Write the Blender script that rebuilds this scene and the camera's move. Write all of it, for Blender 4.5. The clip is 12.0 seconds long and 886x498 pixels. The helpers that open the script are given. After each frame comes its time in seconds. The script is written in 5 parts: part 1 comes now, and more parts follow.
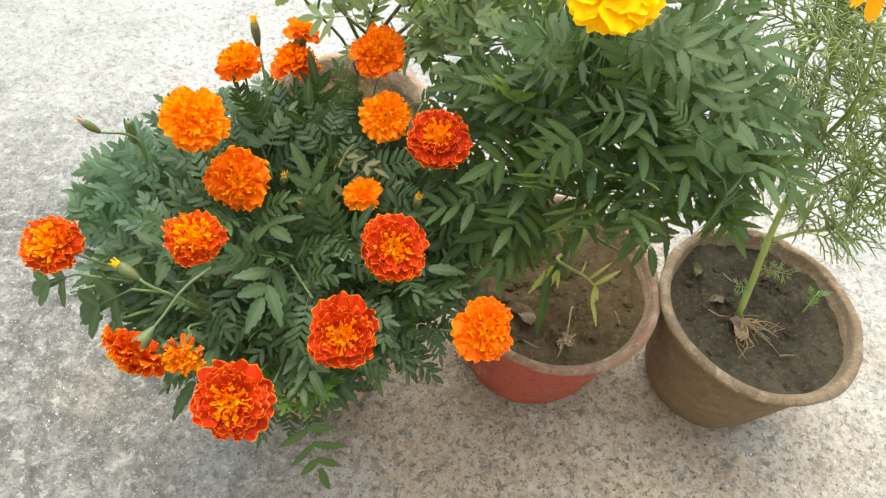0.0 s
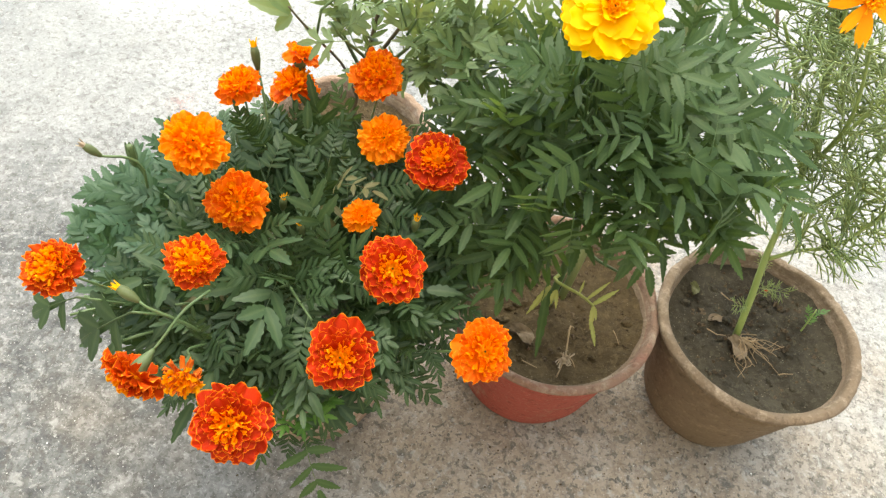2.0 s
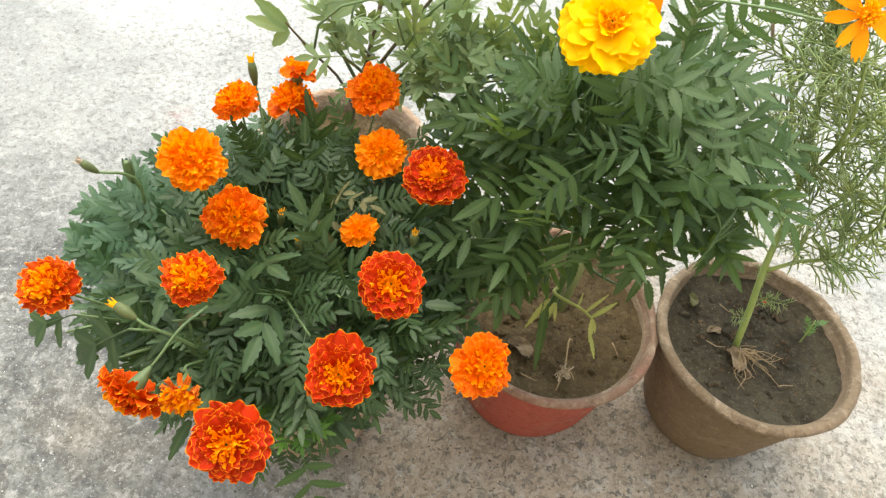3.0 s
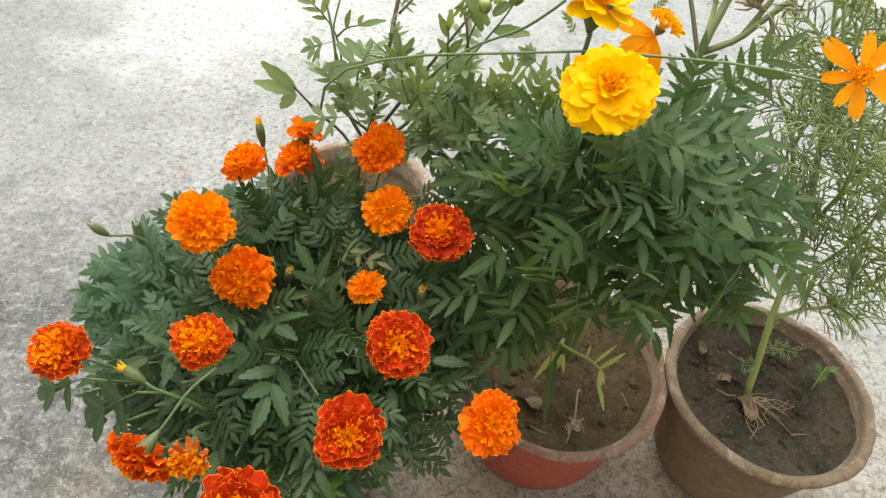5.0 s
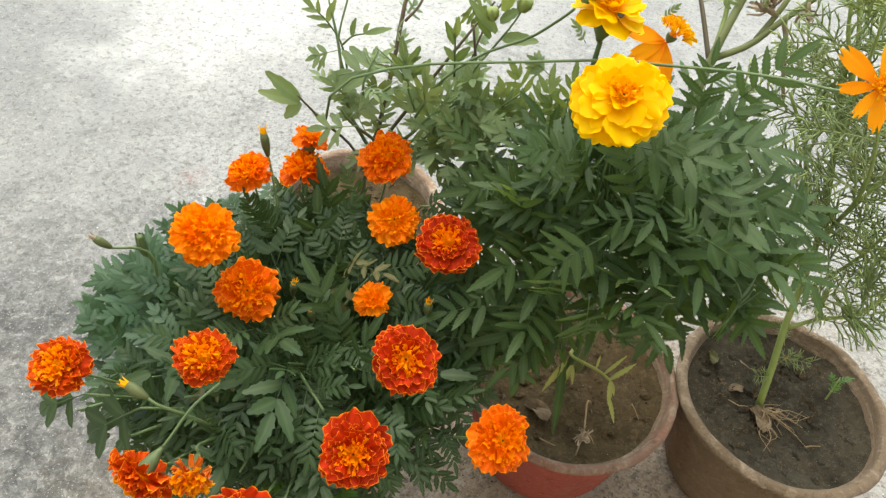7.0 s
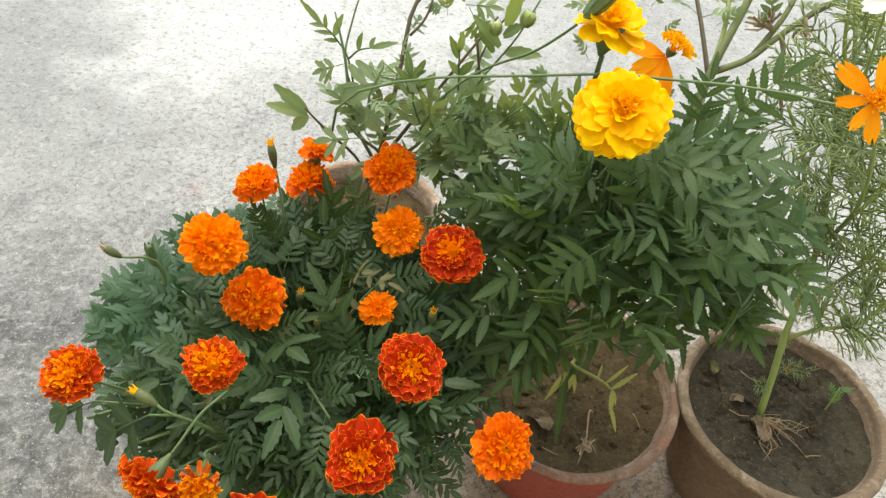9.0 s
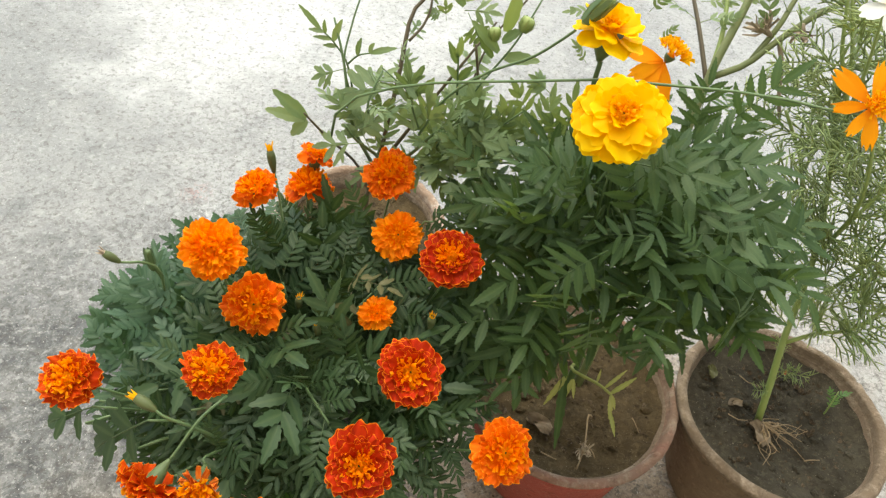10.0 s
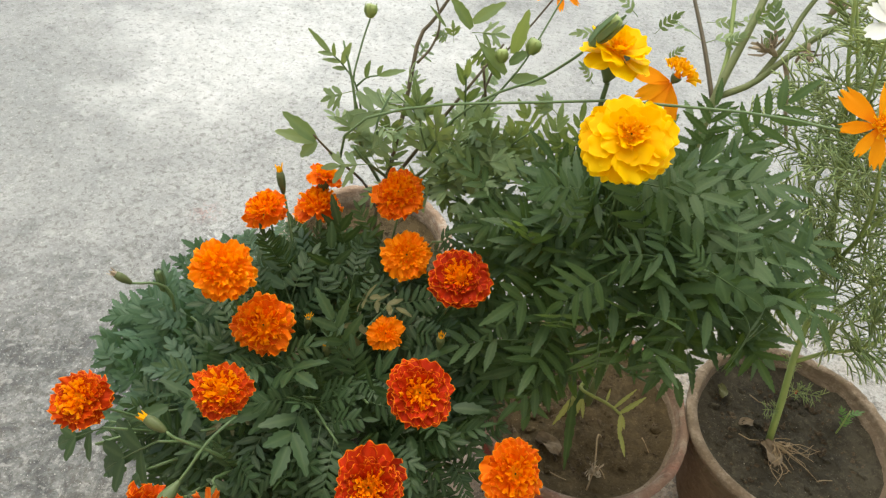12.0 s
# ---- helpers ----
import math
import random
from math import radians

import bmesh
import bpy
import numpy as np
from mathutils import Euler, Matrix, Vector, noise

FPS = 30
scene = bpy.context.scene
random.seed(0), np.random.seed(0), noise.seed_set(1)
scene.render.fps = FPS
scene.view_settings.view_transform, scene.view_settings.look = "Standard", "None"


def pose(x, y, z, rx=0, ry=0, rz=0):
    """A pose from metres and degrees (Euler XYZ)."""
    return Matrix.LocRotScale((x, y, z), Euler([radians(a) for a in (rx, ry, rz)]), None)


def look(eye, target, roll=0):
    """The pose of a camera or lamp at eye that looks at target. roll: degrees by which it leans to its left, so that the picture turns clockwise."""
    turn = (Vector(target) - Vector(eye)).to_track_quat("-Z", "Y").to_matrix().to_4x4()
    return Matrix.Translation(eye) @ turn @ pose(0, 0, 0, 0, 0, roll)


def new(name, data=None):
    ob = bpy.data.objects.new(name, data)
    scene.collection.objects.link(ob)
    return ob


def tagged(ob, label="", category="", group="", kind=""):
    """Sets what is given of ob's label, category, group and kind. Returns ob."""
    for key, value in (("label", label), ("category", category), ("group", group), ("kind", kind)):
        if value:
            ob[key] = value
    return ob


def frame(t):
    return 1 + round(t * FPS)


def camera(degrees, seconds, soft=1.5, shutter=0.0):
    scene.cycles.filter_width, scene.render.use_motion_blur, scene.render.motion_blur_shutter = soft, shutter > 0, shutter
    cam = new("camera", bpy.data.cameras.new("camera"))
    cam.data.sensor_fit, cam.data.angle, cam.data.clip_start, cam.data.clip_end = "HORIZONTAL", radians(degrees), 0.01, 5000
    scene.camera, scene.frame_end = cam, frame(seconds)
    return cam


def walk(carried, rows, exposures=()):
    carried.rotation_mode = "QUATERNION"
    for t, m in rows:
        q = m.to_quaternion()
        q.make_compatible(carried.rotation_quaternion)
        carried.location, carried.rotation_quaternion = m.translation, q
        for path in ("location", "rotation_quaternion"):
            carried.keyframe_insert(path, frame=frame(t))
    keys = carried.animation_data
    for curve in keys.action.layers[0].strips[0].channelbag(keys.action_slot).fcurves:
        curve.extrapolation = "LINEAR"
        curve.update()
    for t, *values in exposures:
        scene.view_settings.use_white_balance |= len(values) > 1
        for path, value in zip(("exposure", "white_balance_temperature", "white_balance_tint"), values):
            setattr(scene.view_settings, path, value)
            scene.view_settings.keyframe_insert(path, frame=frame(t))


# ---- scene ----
# t, x, y, z, yaw, pitch, roll
ROWS = [
    (0.0, 0.0000, 0.0000, 0.9259, -0.00, -53.23, 11.38),
    (0.5, 0.0017, 0.0004, 0.9296, -0.28, -52.39, 11.42),
    (1.0, 0.0001, 0.0026, 0.9281, -0.27, -52.47, 11.32),
    (1.5, 0.0007, 0.0016, 0.9288, -0.11, -52.17, 11.28),
    (2.0, 0.0001, 0.0006, 0.9313, 0.34, -51.83, 10.90),
    (2.5, -0.0005, 0.0010, 0.9328, 0.53, -51.43, 10.62),
    (3.0, -0.0014, 0.0045, 0.9324, 0.27, -50.98, 10.62),
    (3.5, -0.0005, 0.0056, 0.9351, 0.08, -49.99, 10.46),
    (5.5, -0.0069, 0.0157, 0.9449, 2.22, -47.57, 8.11),
    (6.0, -0.0077, 0.0194, 0.9440, 2.33, -47.58, 8.03),
    (6.5, -0.0083, 0.0251, 0.9425, 2.51, -47.73, 8.04),
    (7.0, -0.0079, 0.0271, 0.9422, 2.56, -47.72, 7.88),
    (9.0, -0.0115, 0.0178, 0.9479, 2.73, -46.72, 7.83),
    (9.5, -0.0107, 0.0181, 0.9488, 2.60, -46.62, 7.83),
    (10.0, -0.0120, 0.0182, 0.9493, 2.63, -46.42, 7.88),
    (10.5, -0.0126, 0.0172, 0.9505, 2.77, -46.20, 7.88),
    (11.0, -0.0137, 0.0200, 0.9513, 3.24, -45.46, 7.29),
    (11.5, -0.0117, 0.0167, 0.9530, 3.34, -45.10, 7.10),
    (12.0, -0.0142, 0.0175, 0.9523, 3.65, -45.04, 6.96),
]
cam = camera(64.44, 12.0, soft=1.32)
walk(cam, [(t, pose(x, y, z, 0, 0, yaw) @ pose(0, 0, 0, 90 + pitch) @ pose(0, 0, 0, 0, 0, roll)) for t, x, y, z, yaw, pitch, roll in ROWS],
     exposures=[(0.0, 1.68, 6880, -2), (2.5, 1.68, 6880, -2), (3.5, 1.52, 6880, -2), (5.5, 1.2, 6880, -2), (10.5, 1.2, 6880, -2), (12.0, 1.0, 6880, -2)])

# ---- daylight: a hazy sky and a very wide, veiled sun ----
SUN_ELEVATION, SUN_AZIMUTH = 68.0, -12.0
world = bpy.data.worlds.new("sky")
scene.world = world
world.use_nodes = True
sky = world.node_tree.nodes.new("ShaderNodeTexSky")
sky.sky_type, sky.sun_disc = "NISHITA", False
sky.sun_elevation, sky.sun_rotation = radians(SUN_ELEVATION), radians(SUN_AZIMUTH)
sky.dust_density, sky.air_density = 4.0, 1.0
world.node_tree.links.new(sky.outputs[0], world.node_tree.nodes["Background"].inputs[0])
world.node_tree.nodes["Background"].inputs[1].default_value = 0.15
sun = new("sun", bpy.data.lights.new("sun", "SUN"))
sun.data.energy, sun.data.angle, sun.data.color = 0.85, radians(95), (1.0, 0.95, 0.87)
sun_way = Vector((math.sin(radians(SUN_AZIMUTH)) * math.cos(radians(SUN_ELEVATION)),
                  math.cos(radians(SUN_AZIMUTH)) * math.cos(radians(SUN_ELEVATION)), math.sin(radians(SUN_ELEVATION))))
sun.matrix_world = look(sun_way * 10, (0, 0, 0))


# ---- materials ----
def nd(nt, kind, ins=None):
    n = nt.nodes.new(kind)
    for key, value in (ins or {}).items():
        if isinstance(value, bpy.types.NodeSocket):
            nt.links.new(value, n.inputs[key])
        else:
            n.inputs[key].default_value = value
    return n


def grain(nt, scale, detail=4.0, rough=0.55, space="Object", warp=0.0):
    co = nt.nodes.new("ShaderNodeTexCoord").outputs[space]
    return nd(nt, "ShaderNodeTexNoise", {"Vector": co, "Scale": scale, "Detail": detail, "Roughness": rough, "Distortion": warp}).outputs["Fac"]


def world_grain(nt, scale, detail=4.0, rough=0.55, warp=0.0):
    co = nt.nodes.new("ShaderNodeNewGeometry").outputs["Position"]
    return nd(nt, "ShaderNodeTexNoise", {"Vector": co, "Scale": scale, "Detail": detail, "Roughness": rough, "Distortion": warp}).outputs["Fac"]


def steps(nt, fac, lo, hi):
    return nd(nt, "ShaderNodeMapRange", {"Value": fac, "From Min": lo, "From Max": hi, "To Min": 0.0, "To Max": 1.0}).outputs["Result"]


def blend(nt, fac, a, b, how="MIX"):
    n = nt.nodes.new("ShaderNodeMix")
    n.data_type, n.blend_type = "RGBA", how
    for key, value in ((0, fac), (6, a), (7, b)):
        if isinstance(value, bpy.types.NodeSocket):
            nt.links.new(value, n.inputs[key])
        else:
            n.inputs[key].default_value = value if key == 0 else (*value, 1.0)
    return n.outputs[2]


def mul(nt, a, b):
    n = nt.nodes.new("ShaderNodeMath")
    n.operation = "MULTIPLY"
    for i, value in enumerate((a, b)):
        if isinstance(value, bpy.types.NodeSocket):
            nt.links.new(value, n.inputs[i])
        else:
            n.inputs[i].default_value = value
    return n.outputs[0]


def attribute(nt, name):
    n = nt.nodes.new("ShaderNodeAttribute")
    n.attribute_name = name
    return n.outputs["Fac"]


def surface(name):
    m = bpy.data.materials.new(name)
    m.use_nodes = True
    return m, m.node_tree, m.node_tree.nodes["Principled BSDF"]


def finish(nt, bsdf, color, rough=0.6, bump=None, strength=0.3, depth=0.002, through_light=0.0, gloss=0.5, thin_color=None):
    for key, value in (("Base Color", color), ("Roughness", rough)):
        if isinstance(value, bpy.types.NodeSocket):
            nt.links.new(value, bsdf.inputs[key])
        else:
            bsdf.inputs[key].default_value = value if key == "Roughness" else (*value, 1.0)
    bsdf.inputs["Specular IOR Level"].default_value = gloss
    if bump is not None:
        b = nd(nt, "ShaderNodeBump", {"Height": bump, "Strength": strength, "Distance": depth})
        nt.links.new(b.outputs[0], bsdf.inputs["Normal"])
    if through_light:
        thin = nt.nodes.new("ShaderNodeBsdfTranslucent")
        if thin_color is not None:
            nt.links.new(thin_color, thin.inputs["Color"])
        elif isinstance(color, bpy.types.NodeSocket):
            nt.links.new(color, thin.inputs["Color"])
        else:
            thin.inputs["Color"].default_value = (*color, 1.0)
        mixed = nd(nt, "ShaderNodeMixShader", {0: through_light, 1: bsdf.outputs[0], 2: thin.outputs[0]})
        nt.links.new(mixed.outputs[0], nt.nodes["Material Output"].inputs["Surface"])


def leaf_surface(name, dark, light, rib, rough=0.45, gloss=0.5, tl=0.22):
    m, nt, bsdf = surface(name)
    per = nt.nodes.new("ShaderNodeObjectInfo").outputs["Random"]
    c = blend(nt, per, dark, light)
    c = blend(nt, mul(nt, steps(nt, grain(nt, 60, 3), 0.35, 0.75), 0.5), c, light)
    c = blend(nt, mul(nt, steps(nt, grain(nt, 25, 2), 0.66, 0.78), 0.35), c, (0.17, 0.15, 0.04))
    c = blend(nt, mul(nt, steps(nt, attribute(nt, "mark"), 0.55, 1.0), 0.55), c, rib)
    finish(nt, bsdf, c, rough, grain(nt, 420, 2), 0.25, 0.001, tl, gloss, blend(nt, 1.0, c, (1.45, 1.25, 0.45), "MULTIPLY"))
    return m


def petal_surface(name, heart, heart2, margin, base, tl=0.25):
    m, nt, bsdf = surface(name)
    per = nt.nodes.new("ShaderNodeObjectInfo").outputs["Random"]
    c = blend(nt, per, heart, heart2)
    c = blend(nt, mul(nt, steps(nt, grain(nt, 180, 3), 0.45, 0.85), 0.22), c, margin)
    c = blend(nt, steps(nt, attribute(nt, "foot"), 0.25, 1.0), c, base)
    c = blend(nt, steps(nt, attribute(nt, "mark"), 0.6, 0.95), c, margin)
    finish(nt, bsdf, c, 0.6, grain(nt, 500, 2), 0.2, 0.001, tl, 0.14)
    return m


M = {}
M["french_leaf"] = leaf_surface("french_leaf", (0.028, 0.058, 0.019), (0.064, 0.114, 0.05), (0.15, 0.21, 0.1), 0.44, 0.36, 0.38)
# paler, bluer copy of the french leaf: sky sheen put into the colour
M["french_sheen_leaf"] = leaf_surface("french_sheen_leaf", (0.04, 0.09, 0.046), (0.08, 0.15, 0.085), (0.12, 0.195, 0.105), 0.46, 0.35, 0.32)
M["african_leaf"] = leaf_surface("african_leaf", (0.052, 0.094, 0.03), (0.092, 0.158, 0.064), (0.14, 0.21, 0.09), 0.46, 0.3, 0.5)
M["back_leaf"] = leaf_surface("back_leaf", (0.11, 0.175, 0.072), (0.225, 0.305, 0.15), (0.25, 0.33, 0.165), 0.5, 0.45, 0.38)
M["thread_leaf"] = leaf_surface("thread_leaf", (0.24, 0.33, 0.13), (0.42, 0.5, 0.25), (0.42, 0.49, 0.25), 0.5, 0.5, 0.42)
M["fresh_leaf"] = leaf_surface("fresh_leaf", (0.06, 0.15, 0.022), (0.1, 0.21, 0.035), (0.16, 0.25, 0.07), 0.5)
M["sick_leaf"] = leaf_surface("sick_leaf", (0.25, 0.29, 0.07), (0.37, 0.37, 0.11), (0.45, 0.45, 0.2), 0.55)
M["tired_leaf"] = leaf_surface("tired_leaf", (0.075, 0.085, 0.025), (0.13, 0.12, 0.045), (0.19, 0.18, 0.08), 0.55)
M["petal_red"] = petal_surface("petal_red", (0.38, 0.01, 0.001), (0.55, 0.024, 0.002), (0.95, 0.25, 0.01), (0.6, 0.05, 0.002), 0.22)
M["petal_ember"] = petal_surface("petal_ember", (0.72, 0.085, 0.002), (0.93, 0.19, 0.004), (0.97, 0.36, 0.015), (0.95, 0.24, 0.005))
M["petal_flame"] = petal_surface("petal_flame", (0.48, 0.028, 0.002), (0.7, 0.075, 0.003), (0.95, 0.3, 0.012), (0.8, 0.14, 0.004))
M["petal_orange"] = petal_surface("petal_orange", (0.93, 0.21, 0.004), (0.97, 0.31, 0.006), (0.98, 0.38, 0.012), (0.97, 0.33, 0.006))
M["petal_yellow"] = petal_surface("petal_yellow", (0.97, 0.53, 0.003), (0.98, 0.64, 0.005), (0.99, 0.7, 0.012), (0.95, 0.4, 0.003), 0.34)
M["petal_cosmos"] = petal_surface("petal_cosmos", (0.97, 0.3, 0.006), (0.99, 0.38, 0.008), (0.99, 0.42, 0.01), (0.85, 0.2, 0.004))
M["petal_white"] = petal_surface("petal_white", (0.75, 0.76, 0.72), (0.8, 0.8, 0.78), (0.85, 0.85, 0.82), (0.7, 0.74, 0.6))
M["petal_wilted"] = petal_surface("petal_wilted", (0.6, 0.09, 0.01), (0.78, 0.2, 0.02), (0.85, 0.33, 0.05), (0.9, 0.3, 0.01))
M["floret_orange"] = petal_surface("floret_orange", (0.95, 0.28, 0.003), (0.98, 0.4, 0.005), (0.98, 0.48, 0.012), (0.88, 0.2, 0.004), 0.42)
M["floret_yellow"] = petal_surface("floret_yellow", (0.93, 0.4, 0.005), (0.97, 0.52, 0.01), (0.98, 0.6, 0.02), (0.8, 0.26, 0.004))


def plain_plant(name, a, b, rough=0.5, scale=90):
    m, nt, bsdf = surface(name)
    c = blend(nt, grain(nt, scale, 4, space="Object"), a, b)
    finish(nt, bsdf, c, rough, grain(nt, 350, 2), 0.3, 0.001)
    return m


M["stem"] = plain_plant("stem", (0.085, 0.145, 0.05), (0.145, 0.21, 0.088))
M["stem_green"] = plain_plant("stem_green", (0.05, 0.095, 0.025), (0.085, 0.14, 0.045))
M["stem_dark"] = plain_plant("stem_dark", (0.08, 0.07, 0.035), (0.14, 0.1, 0.06))
M["stem_pale"] = plain_plant("stem_pale", (0.2, 0.27, 0.07), (0.3, 0.36, 0.11))
M["stem_old"] = plain_plant("stem_old", (0.14, 0.18, 0.06), (0.23, 0.24, 0.105), 0.6)
M["calyx"] = plain_plant("calyx", (0.07, 0.115, 0.04), (0.13, 0.17, 0.065))
M["bud_green"] = plain_plant("bud_green", (0.06, 0.085, 0.026), (0.11, 0.13, 0.045), 0.6)
M["dry"] = plain_plant("dry", (0.26, 0.19, 0.125), (0.5, 0.41, 0.3), 0.8, 140)
M["dead_leaf"] = plain_plant("dead_leaf", (0.1, 0.07, 0.04), (0.3, 0.225, 0.15), 0.8, 160)
M["root"] = plain_plant("root", (0.2, 0.135, 0.07), (0.38, 0.27, 0.155), 0.8, 140)


def clay_surface(name, main, pale, dark, stain, paint=None):
    m, nt, bsdf = surface(name)
    c = blend(nt, steps(nt, grain(nt, 9, 6, 0.65), 0.3, 0.7), main, dark)
    c = blend(nt, mul(nt, steps(nt, grain(nt, 38, 5, 0.7), 0.5, 0.64), 0.75), c, pale)
    c = blend(nt, mul(nt, steps(nt, grain(nt, 6, 5, 0.7, warp=1.0), 0.5, 0.68), 0.5), c, stain)
    if paint is not None:
        worn = steps(nt, grain(nt, 22, 6, 0.75, warp=0.6), 0.55, 0.7)
        coat = blend(nt, grain(nt, 12, 4), paint, tuple(v * 0.7 for v in paint))
        c = blend(nt, worn, coat, c)
    c = blend(nt, mul(nt, steps(nt, grain(nt, 260, 3), 0.6, 0.75), 0.4), c, pale)
    c = blend(nt, mul(nt, steps(nt, grain(nt, 75, 5, 0.7, warp=0.5), 0.54, 0.62), 0.55), c, blend(nt, 1.0, c, (0.55, 0.53, 0.5), "MULTIPLY"))
    c = blend(nt, mul(nt, steps(nt, grain(nt, 150, 4, 0.65), 0.57, 0.63), 0.45), c, blend(nt, 1.0, c, (1.5, 1.5, 1.5), "MULTIPLY"))
    co = nt.nodes.new("ShaderNodeTexCoord").outputs["Object"]
    flat = nd(nt, "ShaderNodeMapping", {"Vector": co, "Scale": (4.0, 4.0, 130.0)})
    turned = nd(nt, "ShaderNodeTexNoise", {"Vector": flat.outputs[0], "Scale": 1.0, "Detail": 3.0}).outputs["Fac"]
    both = nd(nt, "ShaderNodeMath", {0: mul(nt, turned, 0.9), 1: grain(nt, 130, 6, 0.7)})
    finish(nt, bsdf, c, 0.85, both.outputs[0], 0.8, 0.004, 0, 0.25)
    return m


M["clay_brown"] = clay_surface("clay_brown", (0.19, 0.137, 0.087), (0.25, 0.187, 0.126), (0.165, 0.117, 0.075), (0.2, 0.147, 0.096))
M["clay_rim"] = clay_surface("clay_rim", (0.22, 0.16, 0.108), (0.34, 0.265, 0.195), (0.15, 0.107, 0.07), (0.2, 0.15, 0.1))
M["clay_red"] = clay_surface("clay_red", (0.36, 0.17, 0.11), (0.48, 0.33, 0.25), (0.28, 0.12, 0.08), (0.33, 0.2, 0.14), (0.4, 0.095, 0.07))
M["clay_red_rim"] = clay_surface("clay_red_rim", (0.215, 0.15, 0.105), (0.33, 0.26, 0.195), (0.22, 0.105, 0.073), (0.3, 0.085, 0.06))
M["clay_dusty"] = clay_surface("clay_dusty", (0.2, 0.145, 0.1), (0.34, 0.27, 0.2), (0.13, 0.09, 0.058), (0.17, 0.12, 0.08))
M["clay_pink"] = clay_surface("clay_pink", (0.37, 0.265, 0.195), (0.52, 0.43, 0.355), (0.25, 0.165, 0.11), (0.3, 0.215, 0.155))


def soil_surface(name, a, b, pale):
    m, nt, bsdf = surface(name)
    c = blend(nt, steps(nt, world_grain(nt, 30, 6, 0.65), 0.3, 0.7), a, b)
    c = blend(nt, mul(nt, steps(nt, world_grain(nt, 9, 4), 0.5, 0.7), 0.7), c, pale)
    c = blend(nt, mul(nt, steps(nt, world_grain(nt, 75, 5, 0.7, 0.5), 0.52, 0.6), 0.6), c, blend(nt, 1.0, c, (0.5, 0.48, 0.46), "MULTIPLY"))
    c = blend(nt, mul(nt, steps(nt, world_grain(nt, 140, 4, 0.65, 0.5), 0.56, 0.62), 0.6), c, pale)
    c = blend(nt, steps(nt, world_grain(nt, 520, 2), 0.7, 0.76), c, (0.4, 0.35, 0.27))
    finish(nt, bsdf, c, 0.95, world_grain(nt, 210, 6, 0.75), 0.9, 0.004, 0, 0.2)
    return m


M["soil_dark"] = soil_surface("soil_dark", (0.031, 0.026, 0.017), (0.06, 0.05, 0.033), (0.094, 0.08, 0.054))
M["soil_brown"] = soil_surface("soil_brown", (0.058, 0.04, 0.019), (0.1, 0.071, 0.035), (0.135, 0.099, 0.053))


M["soil_pale"] = soil_surface("soil_pale", (0.05, 0.034, 0.02), (0.12, 0.086, 0.052), (0.19, 0.145, 0.098))


